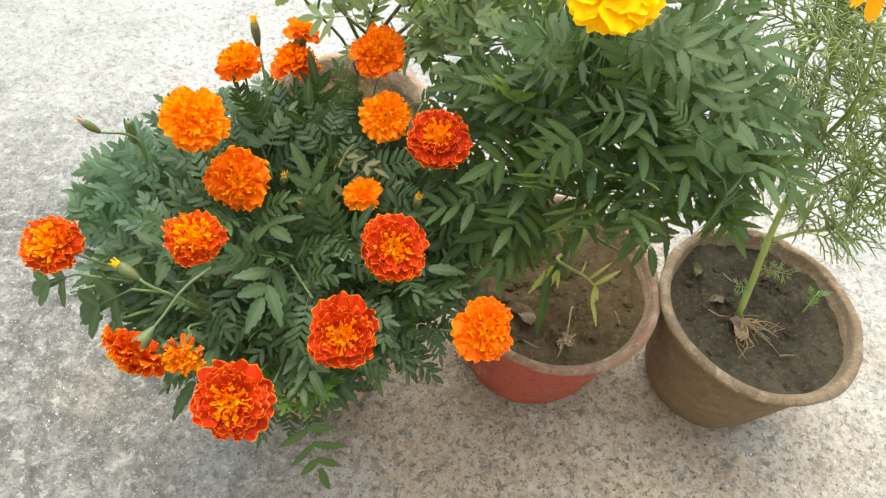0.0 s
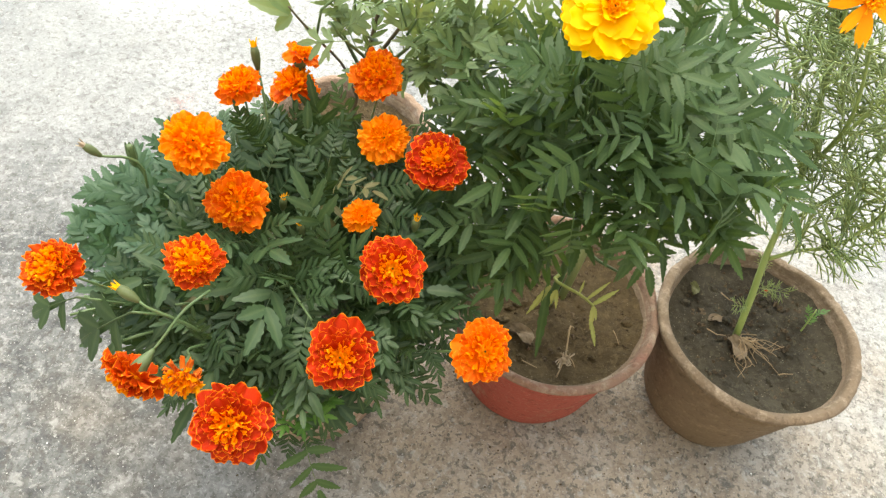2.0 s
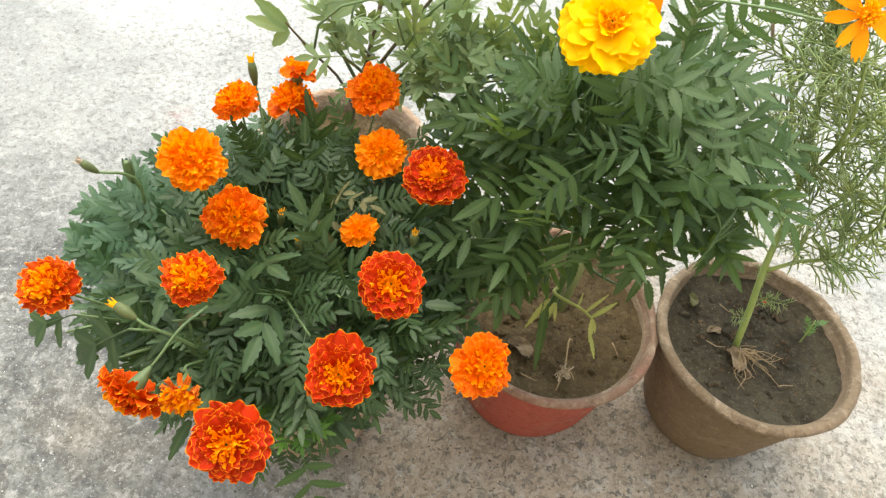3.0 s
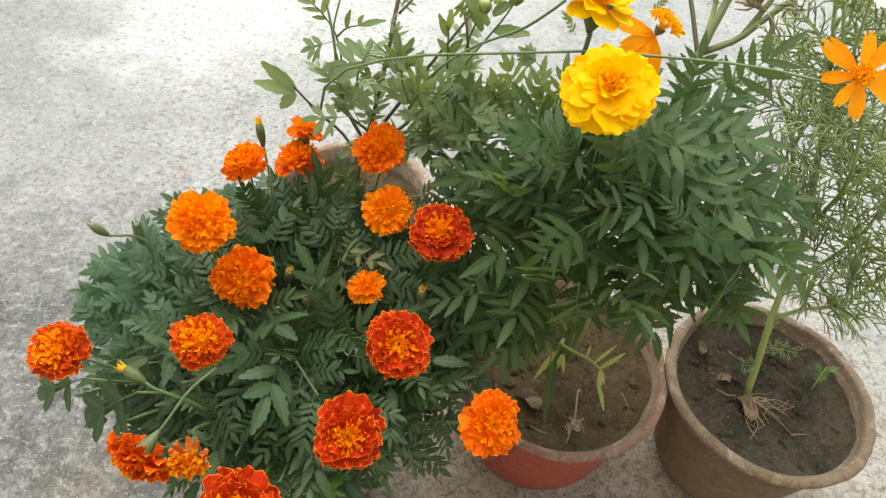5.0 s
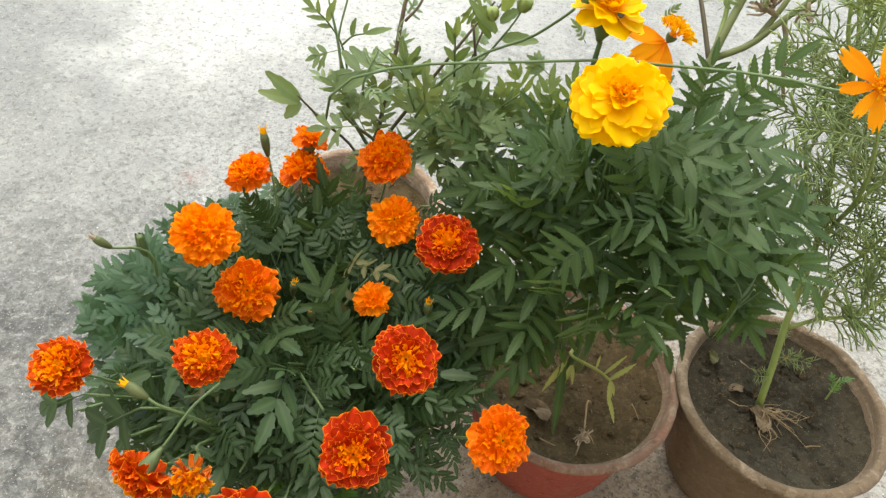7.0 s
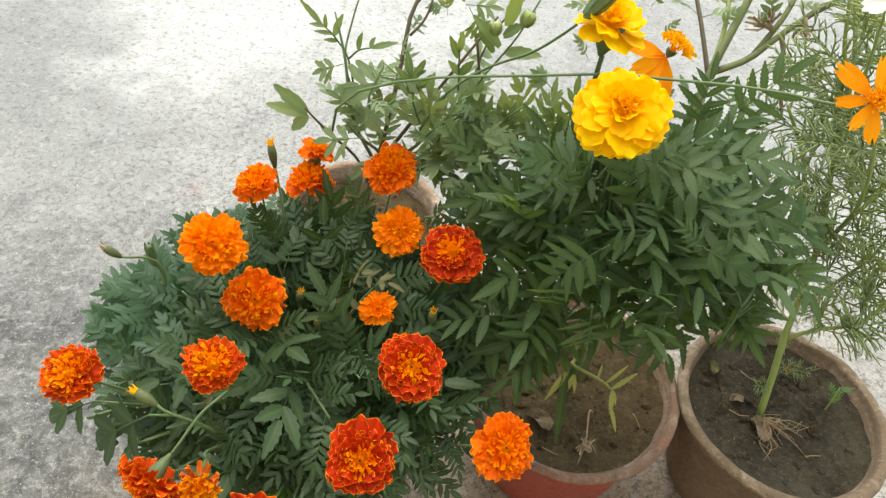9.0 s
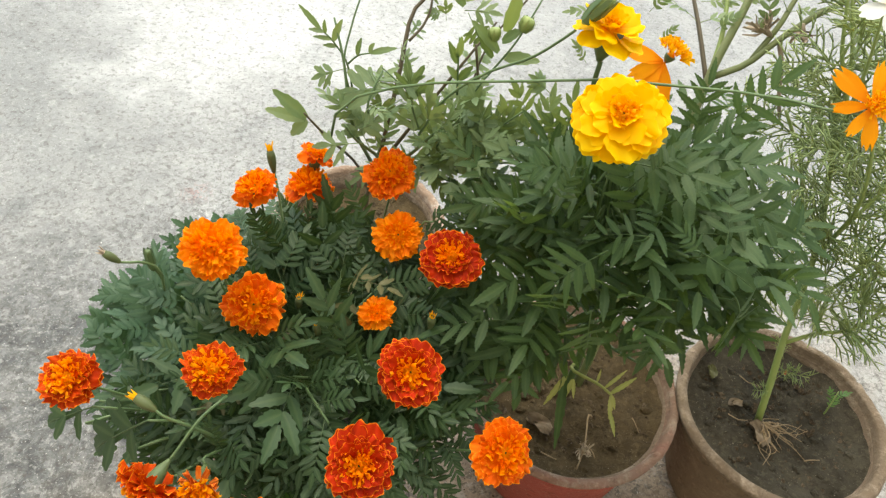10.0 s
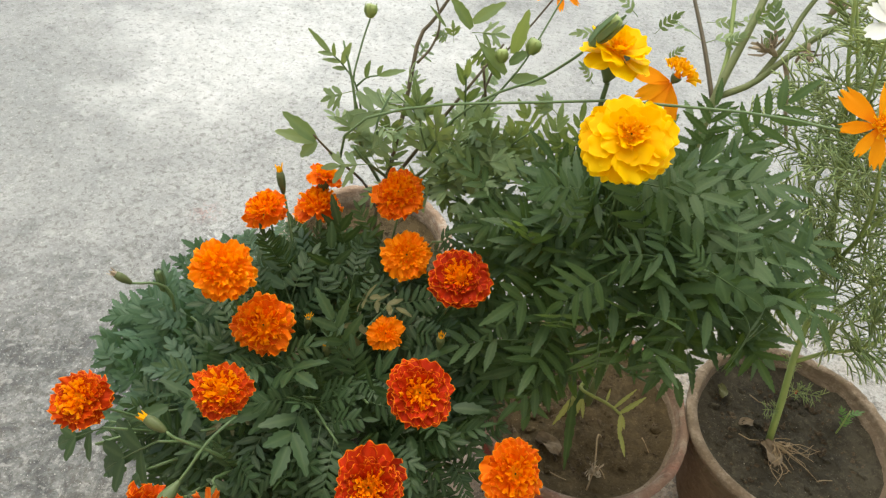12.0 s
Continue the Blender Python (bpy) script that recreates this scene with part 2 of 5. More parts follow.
def concrete_surface():
    m, nt, bsdf = surface("concrete")
    co = nt.nodes.new("ShaderNodeNewGeometry").outputs["Position"]
    c = blend(nt, steps(nt, world_grain(nt, 2.6, 6, 0.62, 0.6), 0.38, 0.6), (0.255, 0.255, 0.253), (0.37, 0.368, 0.363))
    c = blend(nt, mul(nt, steps(nt, world_grain(nt, 15, 6, 0.7, 0.4), 0.42, 0.66), 0.55), c, (0.43, 0.427, 0.418))
    # the rough, weathered part near the pots passes into a smoother cement wash further off
    apart = nd(nt, "ShaderNodeVectorMath", {0: co, 1: (0.1, 0.2, 0.0)})
    apart.operation = "DISTANCE"
    shift = nd(nt, "ShaderNodeMath", {0: apart.outputs["Value"], 1: world_grain(nt, 3, 5, 0.6)})
    shift.operation = "SUBTRACT"
    rough_part = nd(nt, "ShaderNodeMapRange", {"Value": shift.outputs[0], "From Min": 0.9, "From Max": 0.2, "To Min": 0.3, "To Max": 1.0}).outputs["Result"]
    # a darker mottled patch on one side, and a pale cement wash further off
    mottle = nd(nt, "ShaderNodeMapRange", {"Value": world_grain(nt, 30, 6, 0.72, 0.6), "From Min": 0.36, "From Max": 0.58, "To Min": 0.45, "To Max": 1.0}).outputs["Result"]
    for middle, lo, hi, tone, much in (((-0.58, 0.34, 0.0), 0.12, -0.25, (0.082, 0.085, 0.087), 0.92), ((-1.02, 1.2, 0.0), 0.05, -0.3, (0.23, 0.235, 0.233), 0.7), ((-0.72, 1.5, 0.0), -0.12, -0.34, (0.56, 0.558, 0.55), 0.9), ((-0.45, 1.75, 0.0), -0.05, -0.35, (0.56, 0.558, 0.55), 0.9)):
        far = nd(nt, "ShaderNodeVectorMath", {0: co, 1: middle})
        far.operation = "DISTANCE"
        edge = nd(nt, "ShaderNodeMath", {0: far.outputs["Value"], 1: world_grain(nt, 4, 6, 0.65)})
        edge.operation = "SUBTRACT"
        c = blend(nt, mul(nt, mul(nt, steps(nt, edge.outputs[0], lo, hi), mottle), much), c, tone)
    # a faded red chalk scrawl and a spill of white cement
    for middle, lo, hi, tone, much in (((-0.54, 0.957, 0.0), 0.04, 0.0, (0.42, 0.2, 0.18), 0.5), ((-0.505, 0.905, 0.0), 0.035, 0.0, (0.62, 0.61, 0.6), 0.8)):
        far = nd(nt, "ShaderNodeVectorMath", {0: co, 1: middle})
        far.operation = "DISTANCE"
        c = blend(nt, mul(nt, mul(nt, steps(nt, far.outputs["Value"], lo, hi), steps(nt, world_grain(nt, 70, 4, 0.6, 1.5), 0.5, 0.56)), much), c, tone)
    # earth washed out of the pots over the years
    away = nd(nt, "ShaderNodeVectorMath", {0: co, 1: (0.22, 0.44, 0.0)})
    away.operation = "DISTANCE"
    dirt = nd(nt, "ShaderNodeMath", {0: away.outputs["Value"], 1: world_grain(nt, 5, 5, 0.6)})
    dirt.operation = "SUBTRACT"
    near = steps(nt, dirt.outputs[0], 0.12, -0.3)
    pitted = nd(nt, "ShaderNodeMath", {0: mul(nt, mul(nt, near, steps(nt, world_grain(nt, 14, 5, 0.65), 0.35, 0.65)), 0.5), 1: 0.42})
    c = blend(nt, mul(nt, near, 0.8), c, (0.34, 0.27, 0.2))
    c = blend(nt, mul(nt, steps(nt, world_grain(nt, 7, 6, 0.7, 0.8), 0.53, 0.62), 0.3), c, (0.4, 0.394, 0.383))
    c = blend(nt, mul(nt, steps(nt, world_grain(nt, 62, 5, 0.66, 0.4), 0.49, 0.57), mul(nt, rough_part, 0.42)), c, blend(nt, 1.0, c, (0.5, 0.49, 0.48), "MULTIPLY"))
    c = blend(nt, mul(nt, steps(nt, world_grain(nt, 105, 3, 0.6, 0.7), 0.53, 0.57), mul(nt, rough_part, 0.4)), c, blend(nt, 1.0, c, (0.48, 0.47, 0.46), "MULTIPLY"))
    c = blend(nt, mul(nt, steps(nt, world_grain(nt, 42, 4, 0.6, 0.8), 0.59, 0.62), mul(nt, rough_part, 0.55)), c, (0.14, 0.136, 0.128))
    c = blend(nt, mul(nt, steps(nt, world_grain(nt, 85, 3, 0.55, 0.5), 0.59, 0.615), pitted.outputs[0]), c, (0.1, 0.093, 0.083))
    c = blend(nt, mul(nt, steps(nt, world_grain(nt, 130, 2, 0.5, 0.4), 0.615, 0.64), mul(nt, rough_part, 0.65)), c, (0.09, 0.084, 0.075))
    c = blend(nt, mul(nt, steps(nt, world_grain(nt, 230, 3, 0.6), 0.6, 0.66), mul(nt, rough_part, 0.5)), c, (0.12, 0.114, 0.105))
    c = blend(nt, mul(nt, steps(nt, world_grain(nt, 190, 3, 0.6, 0.2), 0.6, 0.66), 0.3), c, (0.55, 0.545, 0.53))
    c = blend(nt, mul(nt, steps(nt, world_grain(nt, 58, 4, 0.65, 0.5), 0.57, 0.65), 0.45), c, (0.44, 0.435, 0.42))
    c = blend(nt, mul(nt, steps(nt, world_grain(nt, 400, 2, 0.5), 0.67, 0.72), 0.6), c, (0.7, 0.69, 0.67))
    finish(nt, bsdf, c, 0.85, world_grain(nt, 150, 8, 0.75), 0.6, 0.005, 0, 0.3)
    return m


M["concrete"] = concrete_surface()
M["grit"] = plain_plant("grit", (0.16, 0.15, 0.13), (0.7, 0.68, 0.64), 0.8, 30)
M["grit_pale"] = plain_plant("grit_pale", (0.55, 0.53, 0.5), (0.8, 0.78, 0.75), 0.6, 30)


m, nt, bsdf = surface("plaster")
finish(nt, bsdf, blend(nt, steps(nt, world_grain(nt, 2, 5), 0.3, 0.7), (0.5, 0.43, 0.33), (0.6, 0.53, 0.42)), 0.9, world_grain(nt, 60, 5), 0.3, 0.004)
M["plaster"] = m


# ---- mesh tools ----
UP = Vector((0, 0, 1))


class Geo:
    """Vertices and faces of one mesh, with two marks a vertex for its material."""

    def __init__(self):
        self.v, self.f, self.mark, self.foot = [], [], [], []

    def add(self, p, mark=0.0, foot=0.0):
        self.v.append(tuple(p)), self.mark.append(mark), self.foot.append(foot)
        return len(self.v) - 1

    def sheet(self, rows, closed=False):
        ids = [[self.add(*p) if isinstance(p, tuple) else self.add(p) for p in row] for row in rows]
        for a, b in zip(ids, ids[1:]):
            k = len(a)
            for j in range(k if closed else k - 1):
                self.f.append((a[j], a[(j + 1) % k], b[(j + 1) % k], b[j]))
        return ids

    def tube(self, pts, radii, sides=6, mark=0.0):
        pts = [Vector(p) for p in pts]
        side = None
        rows = []
        for i, p in enumerate(pts):
            d = (pts[min(i + 1, len(pts) - 1)] - pts[max(i - 1, 0)]).normalized()
            if side is None:
                side = d.orthogonal().normalized()
            side = (side - d * side.dot(d)).normalized()
            other = d.cross(side)
            rows.append([(p + (side * math.cos(a) + other * math.sin(a)) * radii[i], mark)
                         for a in (2 * math.pi * k / sides for k in range(sides))])
        ids = self.sheet(rows, True)
        self.f.append(tuple(reversed(ids[0])))
        self.f.append(tuple(ids[-1]))

    def mesh(self, name, material, smooth=True):
        me = bpy.data.meshes.new(name)
        me.from_pydata(self.v, [], self.f)
        for key, values in (("mark", self.mark), ("foot", self.foot)):
            me.attributes.new(key, "FLOAT", "POINT").data.foreach_set("value", values)
        me.materials.append(M[material])
        me.polygons.foreach_set("use_smooth", [smooth] * len(me.polygons))
        me.update()
        return me


WORLD = {}


def thing(name, at, label, category, group=""):
    ob = new(name)
    ob.empty_display_size = 0.05
    ob.location = at
    WORLD[ob.name] = Matrix.Translation(at)
    return tagged(ob, label, category, group)


def part(name, mesh, parent, m=None, label=""):
    """A mesh under a thing or a part, at the pose m in the world."""
    ob = new(name, mesh)
    m = m or Matrix.Identity(4)
    ob.parent = parent
    ob.matrix_parent_inverse = WORLD[parent.name].inverted()
    ob.matrix_basis = m
    WORLD[ob.name] = m
    return tagged(ob, label)


def aim(at, way, up, size=1.0, sx=1.0):
    """A pose with y along way and z near up."""
    y = Vector(way).normalized()
    x = y.cross(Vector(up))
    if x.length < 1e-4:
        x = y.orthogonal()
    x.normalize()
    z = x.cross(y)
    r = Matrix((x * size * sx, y * size, z * size)).transposed().to_4x4()
    return Matrix.Translation(at) @ r


def curve_through(pts, n):
    """n + 1 points on a smooth line through pts."""
    p = [Vector(q) for q in pts]
    p = [p[0] * 2 - p[1], *p, p[-1] * 2 - p[-2]]
    out = []
    segs = len(p) - 3
    for i in range(n + 1):
        s = min(i / n * segs, segs - 1e-6)
        k = int(s)
        u = s - k
        a, b, c, d = p[k:k + 4]
        out.append(0.5 * (2 * b + (c - a) * u + (2 * a - 5 * b + 4 * c - d) * u * u + (3 * b - a - 3 * c + d) * u ** 3))
    return out


def jitter(rng, s):
    return Vector((rng.uniform(-s, s), rng.uniform(-s, s), rng.uniform(-s, s)))


# ---- leaves ----
def leaflet(g, base, way, up, length, width, teeth, fold, droop, blunt=0.8):
    """A toothed blade folded along its rib."""
    side = way.cross(up).normalized()
    m = 2 * teeth + 3
    rows = []
    for i in range(m):
        s = i / (m - 1)
        w = width / 2 * max(math.sin(math.pi * min(1, s * 0.93 + 0.07) ** blunt), 0.0) ** 0.85 + width * 0.015
        tooth = i % 2 == 1
        w *= (1.12 if tooth else 0.86) if teeth > 3 else (1.05 if tooth else 0.93)
        mid = base + way * length * s - up * droop * length * s * s
        ahead = way * (length * 0.16 / teeth if tooth else 0.0)
        edge = up * fold * w
        rows.append([(mid - side * w + ahead + edge, 0.0), (mid - side * w * 0.12 + up * 0.0003, 0.75), (mid + side * w * 0.12 + up * 0.0003, 0.75), (mid + side * w + ahead + edge, 0.0)])
    g.sheet(rows)


def pinnate(name, material, rng, length, pairs, blade, width, teeth, bend, petiole=0.22, spread=62, blunt=0.8):
    """A feather-shaped leaf along +y: a rib with pairs of blades and one at the tip."""
    g = Geo()
    lift = rng.uniform(0.05, 0.25)
    sway = rng.uniform(-0.12, 0.12)

    def rib(s):
        return Vector((sway * length * s * s, length * s, length * (lift * s - bend * s * s)))
    g.tube([rib(i / 7) for i in range(8)], [length * 0.011 * (1.15 - i / 8) for i in range(8)], 4, 1.0)
    for k in range(pairs):
        s = petiole + (0.97 - petiole) * (k + 0.4) / pairs
        d = (rib(s + 0.02) - rib(s)).normalized()
        size = (0.55 + 0.75 * math.sin(math.pi * (0.22 + 0.62 * (k + 0.5) / pairs))) / 1.3
        for sign in (-1, 1):
            if rng.random() < 0.04:
                continue
            a = radians(spread - 26 * k / pairs + rng.uniform(-9, 9))
            up = (UP - d * d.dot(UP)).normalized()
            side = d.cross(up)
            up2 = (up + side * sign * rng.uniform(-0.25, 0.12) + d * rng.uniform(-0.15, 0.15)).normalized()
            way = d * math.cos(a) + side * sign * math.sin(a)
            way = (way - up2 * way.dot(up2)).normalized()
            leaflet(g, rib(min(1, s + sign * 0.012)), way, up2, blade * size * rng.uniform(0.82, 1.12), width * rng.uniform(0.82, 1.12), teeth, rng.uniform(0.0, 0.22), rng.uniform(0.0, 0.22), blunt)
    d = (rib(1) - rib(0.97)).normalized()
    leaflet(g, rib(0.98), d, (UP - d * d.dot(UP)).normalized(), blade * rng.uniform(0.8, 1.0), width, teeth, 0.2, 0.15, blunt)
    return g.mesh(name, material)


def lobed(name, material, rng, length, pairs, width, petiole=0.34, bend=0.25):
    """A cut leaf along +y: a winged rib whose broad lobes run into one another."""
    g = Geo()
    sway = rng.uniform(-0.15, 0.15)

    def rib(s):
        return Vector((sway * length * s * s, length * s, length * (0.15 * s - bend * s * s)))
    g.tube([rib(i / 7) for i in range(8)], [length * 0.012 * (1.2 - i / 8) for i in range(8)], 4, 1.0)
    up = Vector((0, 0.1, 1)).normalized()
    d = (rib(0.98) - rib(0.7)).normalized()
    leaflet(g, rib(petiole), (rib(0.9) - rib(petiole)).normalized(), up, length * (0.9 - petiole), width * 0.55, 2, 0.1, 0.1, 0.9)
    for k in range(pairs):
        s = petiole + (0.8 - petiole) * (k + 0.15) / pairs
        for sign in (-1, 1):
            a = radians(48 - 14 * k / max(1, pairs) + rng.uniform(-8, 8))
            way = Vector((math.sin(a) * sign, math.cos(a), rng.uniform(-0.3, 0.05))).normalized()
            l = length * (0.52 - 0.08 * k) * rng.uniform(0.85, 1.15)
            leaflet(g, rib(s), way, up, l, width * rng.uniform(0.85, 1.1), 2, rng.uniform(0.0, 0.15), rng.uniform(0.0, 0.2), 0.95)
            if rng.random() < 0.45:
                way2 = (way + Vector((-way.y, way.x, 0)) * -sign * 0.75).normalized()
                leaflet(g, rib(s) + way * l * 0.35, way2, up, l * 0.42, width * 0.6, 2, 0.05, 0.1, 0.95)
    leaflet(g, rib(0.72), d, up, length * 0.42, width * 1.1, 3, 0.15, 0.15, 0.85)
    return g.mesh(name, material)


def thread_leaf(name, material, rng, length):
    """A leaf cut into threads."""
    g = Geo()

    def rib(s):
        return Vector((0, length * s, length * (0.2 * s - 0.35 * s * s)))
    g.tube([rib(i / 5) for i in range(6)], [0.0012] * 6, 3, 1.0)
    for k in range(6):
        s = 0.22 + 0.13 * k
        for sign in (-1, 1):
            a = radians(rng.uniform(38, 62))
            way = Vector((math.sin(a) * sign, math.cos(a), rng.uniform(-0.3, 0.3)))
            l = length * rng.uniform(0.28, 0.48) * (1 - 0.4 * abs(s - 0.45))
            tip = rib(s) + way * l + Vector((0, 0, -0.15 * l))
            mid = rib(s) + way * l * 0.5 + jitter(rng, 0.002)
            g.tube([rib(s), mid, tip], [0.0014, 0.0013, 0.0007], 3)
            for f in (0.35, 0.62):
                w2 = (way + Vector((-way.y, way.x, 0)) * rng.choice((-0.8, 0.8)) + jitter(rng, 0.25)).normalized()
                b = rib(s) + way * l * f
                g.tube([b, b + w2 * l * 0.22 + jitter(rng, 0.001), b + w2 * l * 0.42], [0.0011, 0.0011, 0.0006], 3)
    return g.mesh(name, material)


def blade(owner, material, base, tip, width, teeth=6, up=(0, -0.5, 1), droop=0.1):
    """One toothed leaflet from base to tip."""
    base, tip = Vector(base), Vector(tip)
    way = tip - base
    length = way.length
    way.normalize()
    up = Vector(up)
    up = (up - way * way.dot(up)).normalized()
    g = Geo()
    leaflet(g, Vector((0, 0, 0)), Vector((0, 1, 0)), UP, length, width, teeth, 0.25, droop)
    return part("leaf", g.mesh("blade", material), owner, aim(base, way, up))


rng = random.Random(11)
LEAVES = {
    "french": [pinnate("french_leaf", "french_leaf", rng, 0.054, rng.choice((5, 6, 6)), 0.019, 0.0055, 3, rng.uniform(0.1, 0.5), 0.24, 66, 0.88) for _ in range(12)],
    "african_broad": [lobed("african_broad_leaf", "african_leaf", rng, 0.075, 2, 0.02, 0.12, 0.15)],
    "african": [pinnate("african_leaf", "african_leaf", rng, 0.078, rng.choice((3, 4, 4)), 0.043, 0.0099, 7, rng.uniform(0.1, 0.5), 0.26, 68, 0.82) for _ in range(14)],
    "back": [lobed("back_leaf", "back_leaf", rng, 0.07, rng.choice((2, 2, 3)), 0.0102, rng.uniform(0.26, 0.4), rng.uniform(0.05, 0.4)) for _ in range(8)],
    "back_fine": [pinnate("back_leaf", "back_leaf", rng, 0.06, rng.choice((2, 3)), 0.03, 0.0085, 3, rng.uniform(0.05, 0.35), 0.3, 50, 0.8) for _ in range(5)],
    "french_sheen": [pinnate("french_sheen_leaf", "french_sheen_leaf", rng, 0.05, rng.choice((5, 6)), 0.0195, 0.0068, 4, rng.uniform(0.1, 0.4), 0.24, 62, 0.85) for _ in range(5)],
    "french_lobed": [lobed("french_lobed_leaf", "french_leaf", rng, 0.07, 2, 0.015, 0.2, 0.2) for _ in range(2)],
    "broad": [pinnate("broad_leaf", "french_leaf", rng, 0.056, rng.choice((1, 2, 2)), 0.038, 0.0115, 4, rng.uniform(0.1, 0.4), 0.35, 50) for _ in range(4)],
    "thread": [thread_leaf("thread_leaf", "thread_leaf", rng, 0.095) for _ in range(6)],
    "fresh": [pinnate("fresh_leaf", "fresh_leaf", rng, 0.03, 4, 0.014, 0.0045, 2, 0.1) for _ in range(3)],
    "tired": [pinnate("tired_leaf", "tired_leaf", rng, 0.05, 2, 0.03, 0.0095, 2, 0.3) for _ in range(2)],
    "cut": [pinnate("cut_leaf", "back_leaf", rng, 0.05, 4, 0.017, 0.0065, 3, 0.2, 0.25, 52, 0.85) for _ in range(3)],
}


def set_leaf(kind, owner, at, way, rng, size=1.0, up=None):
    up = up or (UP + jitter(rng, 0.45))
    if kind == "french" and rng.random() < 0.14:
        kind = "broad"
    if kind == "back" and rng.random() < 0.45:
        kind = "back_fine"
    return part("leaf", rng.choice(LEAVES[kind]), owner, aim(at, way, up, size))


def branch(plant, pts, r0, r1, material="stem", n=10, name="branch", label=""):
    line = curve_through(pts, n)
    g = Geo()
    g.tube(line, [r0 + (r1 - r0) * i / n for i in range(n + 1)], 7)
    return part(name, g.mesh(name, material), plant, None, label), line


def near_axis(p, clear, wide=0.028):
    """Whether a point lies above the face of one of the flowers (at, axis), where no leaf grows."""
    for at, axis in clear:
        d = p - at
        h = d.dot(axis)
        if -0.012 < h < 0.2 and (d - axis * h).length < wide:
            return True
    return False


def dress(owner, line, kind, rng, count, start=0.3, end=1.0, size=1.0, rise=0.25, forward=0.45, centre=None, room=None, reach=0.07, clear=()):
    """Leaves in crossed pairs along a branch. room: an ellipsoid (middle, radii) that the leaf tips keep within."""
    turn = rng.uniform(0, math.pi)
    for k in range(count):
        s = start + (end - start) * (k + rng.uniform(0.2, 0.8)) / count
        i = min(int(s * (len(line) - 1)), len(line) - 2)
        at = line[i].lerp(line[i + 1], s * (len(line) - 1) - i)
        d = (line[i + 1] - line[i]).normalized()
        for attempt in range(7):
            a = turn + math.pi * (k % 2) + math.pi / 2 * (k // 2) + rng.uniform(-0.5, 0.5) * (1 + attempt)
            x = d.orthogonal().normalized()
            out = x * math.cos(a) + d.cross(x) * math.sin(a)
            if centre is not None:
                out += (at - Vector(centre)).normalized() * 0.8
            way = (out + d * forward + UP * (rise + rng.uniform(-0.2, 0.3))).normalized()
            f = size * rng.uniform(0.75, 1.15)
            if room is None or sum(((at + way * reach * f - room[0])[q] / room[1][q]) ** 2 for q in range(3)) < 1:
                if any(near_axis(at + way * reach * f * part_way, clear, 0.014 + reach * 0.26) for part_way in (0.1, 0.4, 0.7, 1.0)):
                    continue
                set_leaf(kind, owner, at, way, rng, f, (UP + out * 0.4 + Vector((0, -0.35, 0)) + jitter(rng, 0.35)))
                break


# ---- flowers ----
def petal(name, material, rng, width, ruffle, cup, nv=8, notch=0.0, narrow=0.35, corner=0.0, waves=10.0):
    """One petal of length 1 along +y, its face up."""
    g = Geo()
    rows = []
    ph, ph2 = rng.uniform(0, 6), rng.uniform(0, 6)
    freq = waves * rng.uniform(0.85, 1.15)
    for u in (0, 0.4, 0.7, 0.87, 0.965, 1.0):
        row = []
        for j in range(nv):
            v = -1 + 2 * j / (nv - 1)
            w = width / 2 * (narrow + (1 - narrow) * math.sin(math.pi / 2 * min(1, u * 1.15)) ** 0.8)
            w *= 1 - 0.16 * max(0, u - 0.75) / 0.25
            y = u - (0.05 + 0.14 * corner) * v * v * u - 0.09 * v ** 6 * u ** 3 - 0.1 * corner * v ** 4 * u ** 4 + 0.06 * u ** 4 * math.sin(v * 6 + ph2) + 0.12 * ruffle * u ** 10 * math.sin(v * freq + ph) + notch * u ** 6 * math.cos(v * 9.4) * 0.1
            z = cup * u * u + 0.1 * width * v * v * u + ruffle * u * u * (0.85 * math.sin(v * 4.6 + ph) + 0.75 * u ** 3 * math.sin(v * freq + ph2))
            mark = 1.0 if u > 0.98 or (abs(v) > 0.98 and u > 0.5) else 0.72 if u > 0.94 else 0.0
            row.append((Vector((v * w, y, z)), mark, max(0, 1 - u * 2.2)))
        rows.append(row)
    g.sheet(rows)
    return g.mesh(name, material)


def floret_cluster(name, material, rng, count, radius, height, length):
    """The crowded curled florets of a flower's heart."""
    g = Geo()
    for k in range(count):
        r = radius * math.sqrt((k + 0.5) / count)
        a = k * 2.39996 + rng.uniform(-0.3, 0.3)
        base = Vector((r * math.cos(a) * 0.8, r * math.sin(a) * 0.8, height * (1 - (r / radius) ** 2) * 0.6))
        way = (Vector((math.cos(a) * r / radius * 0.9, math.sin(a) * r / radius * 0.9, 1)) + jitter(rng, 0.35)).normalized()
        x = way.orthogonal().normalized()
        x = (x * math.cos(k * 1.7) + way.cross(x) * math.sin(k * 1.7)).normalized()
        z = x.cross(way)
        l, w = length * rng.uniform(0.65, 1.3), length * rng.uniform(0.17, 0.42)
        curl = rng.uniform(-0.3, 0.5)
        rows = []
        for u in (0, 0.45, 0.8, 1.0):
            row = []
            for v in (-1, -0.4, 0.4, 1):
                ww = w * (0.35 + 0.65 * u)
                p = base + way * l * (u - 0.12 * v * v * u) + x * v * ww + z * (ww * 0.75 * v * v + curl * l * u * u + 0.08 * l * u * math.sin(5 * v + k))
                row.append((p, 1.0 if u == 1.0 else 0.0, 1 - u))
            rows.append(row)
        g.sheet(rows)
    return g.mesh(name, material)


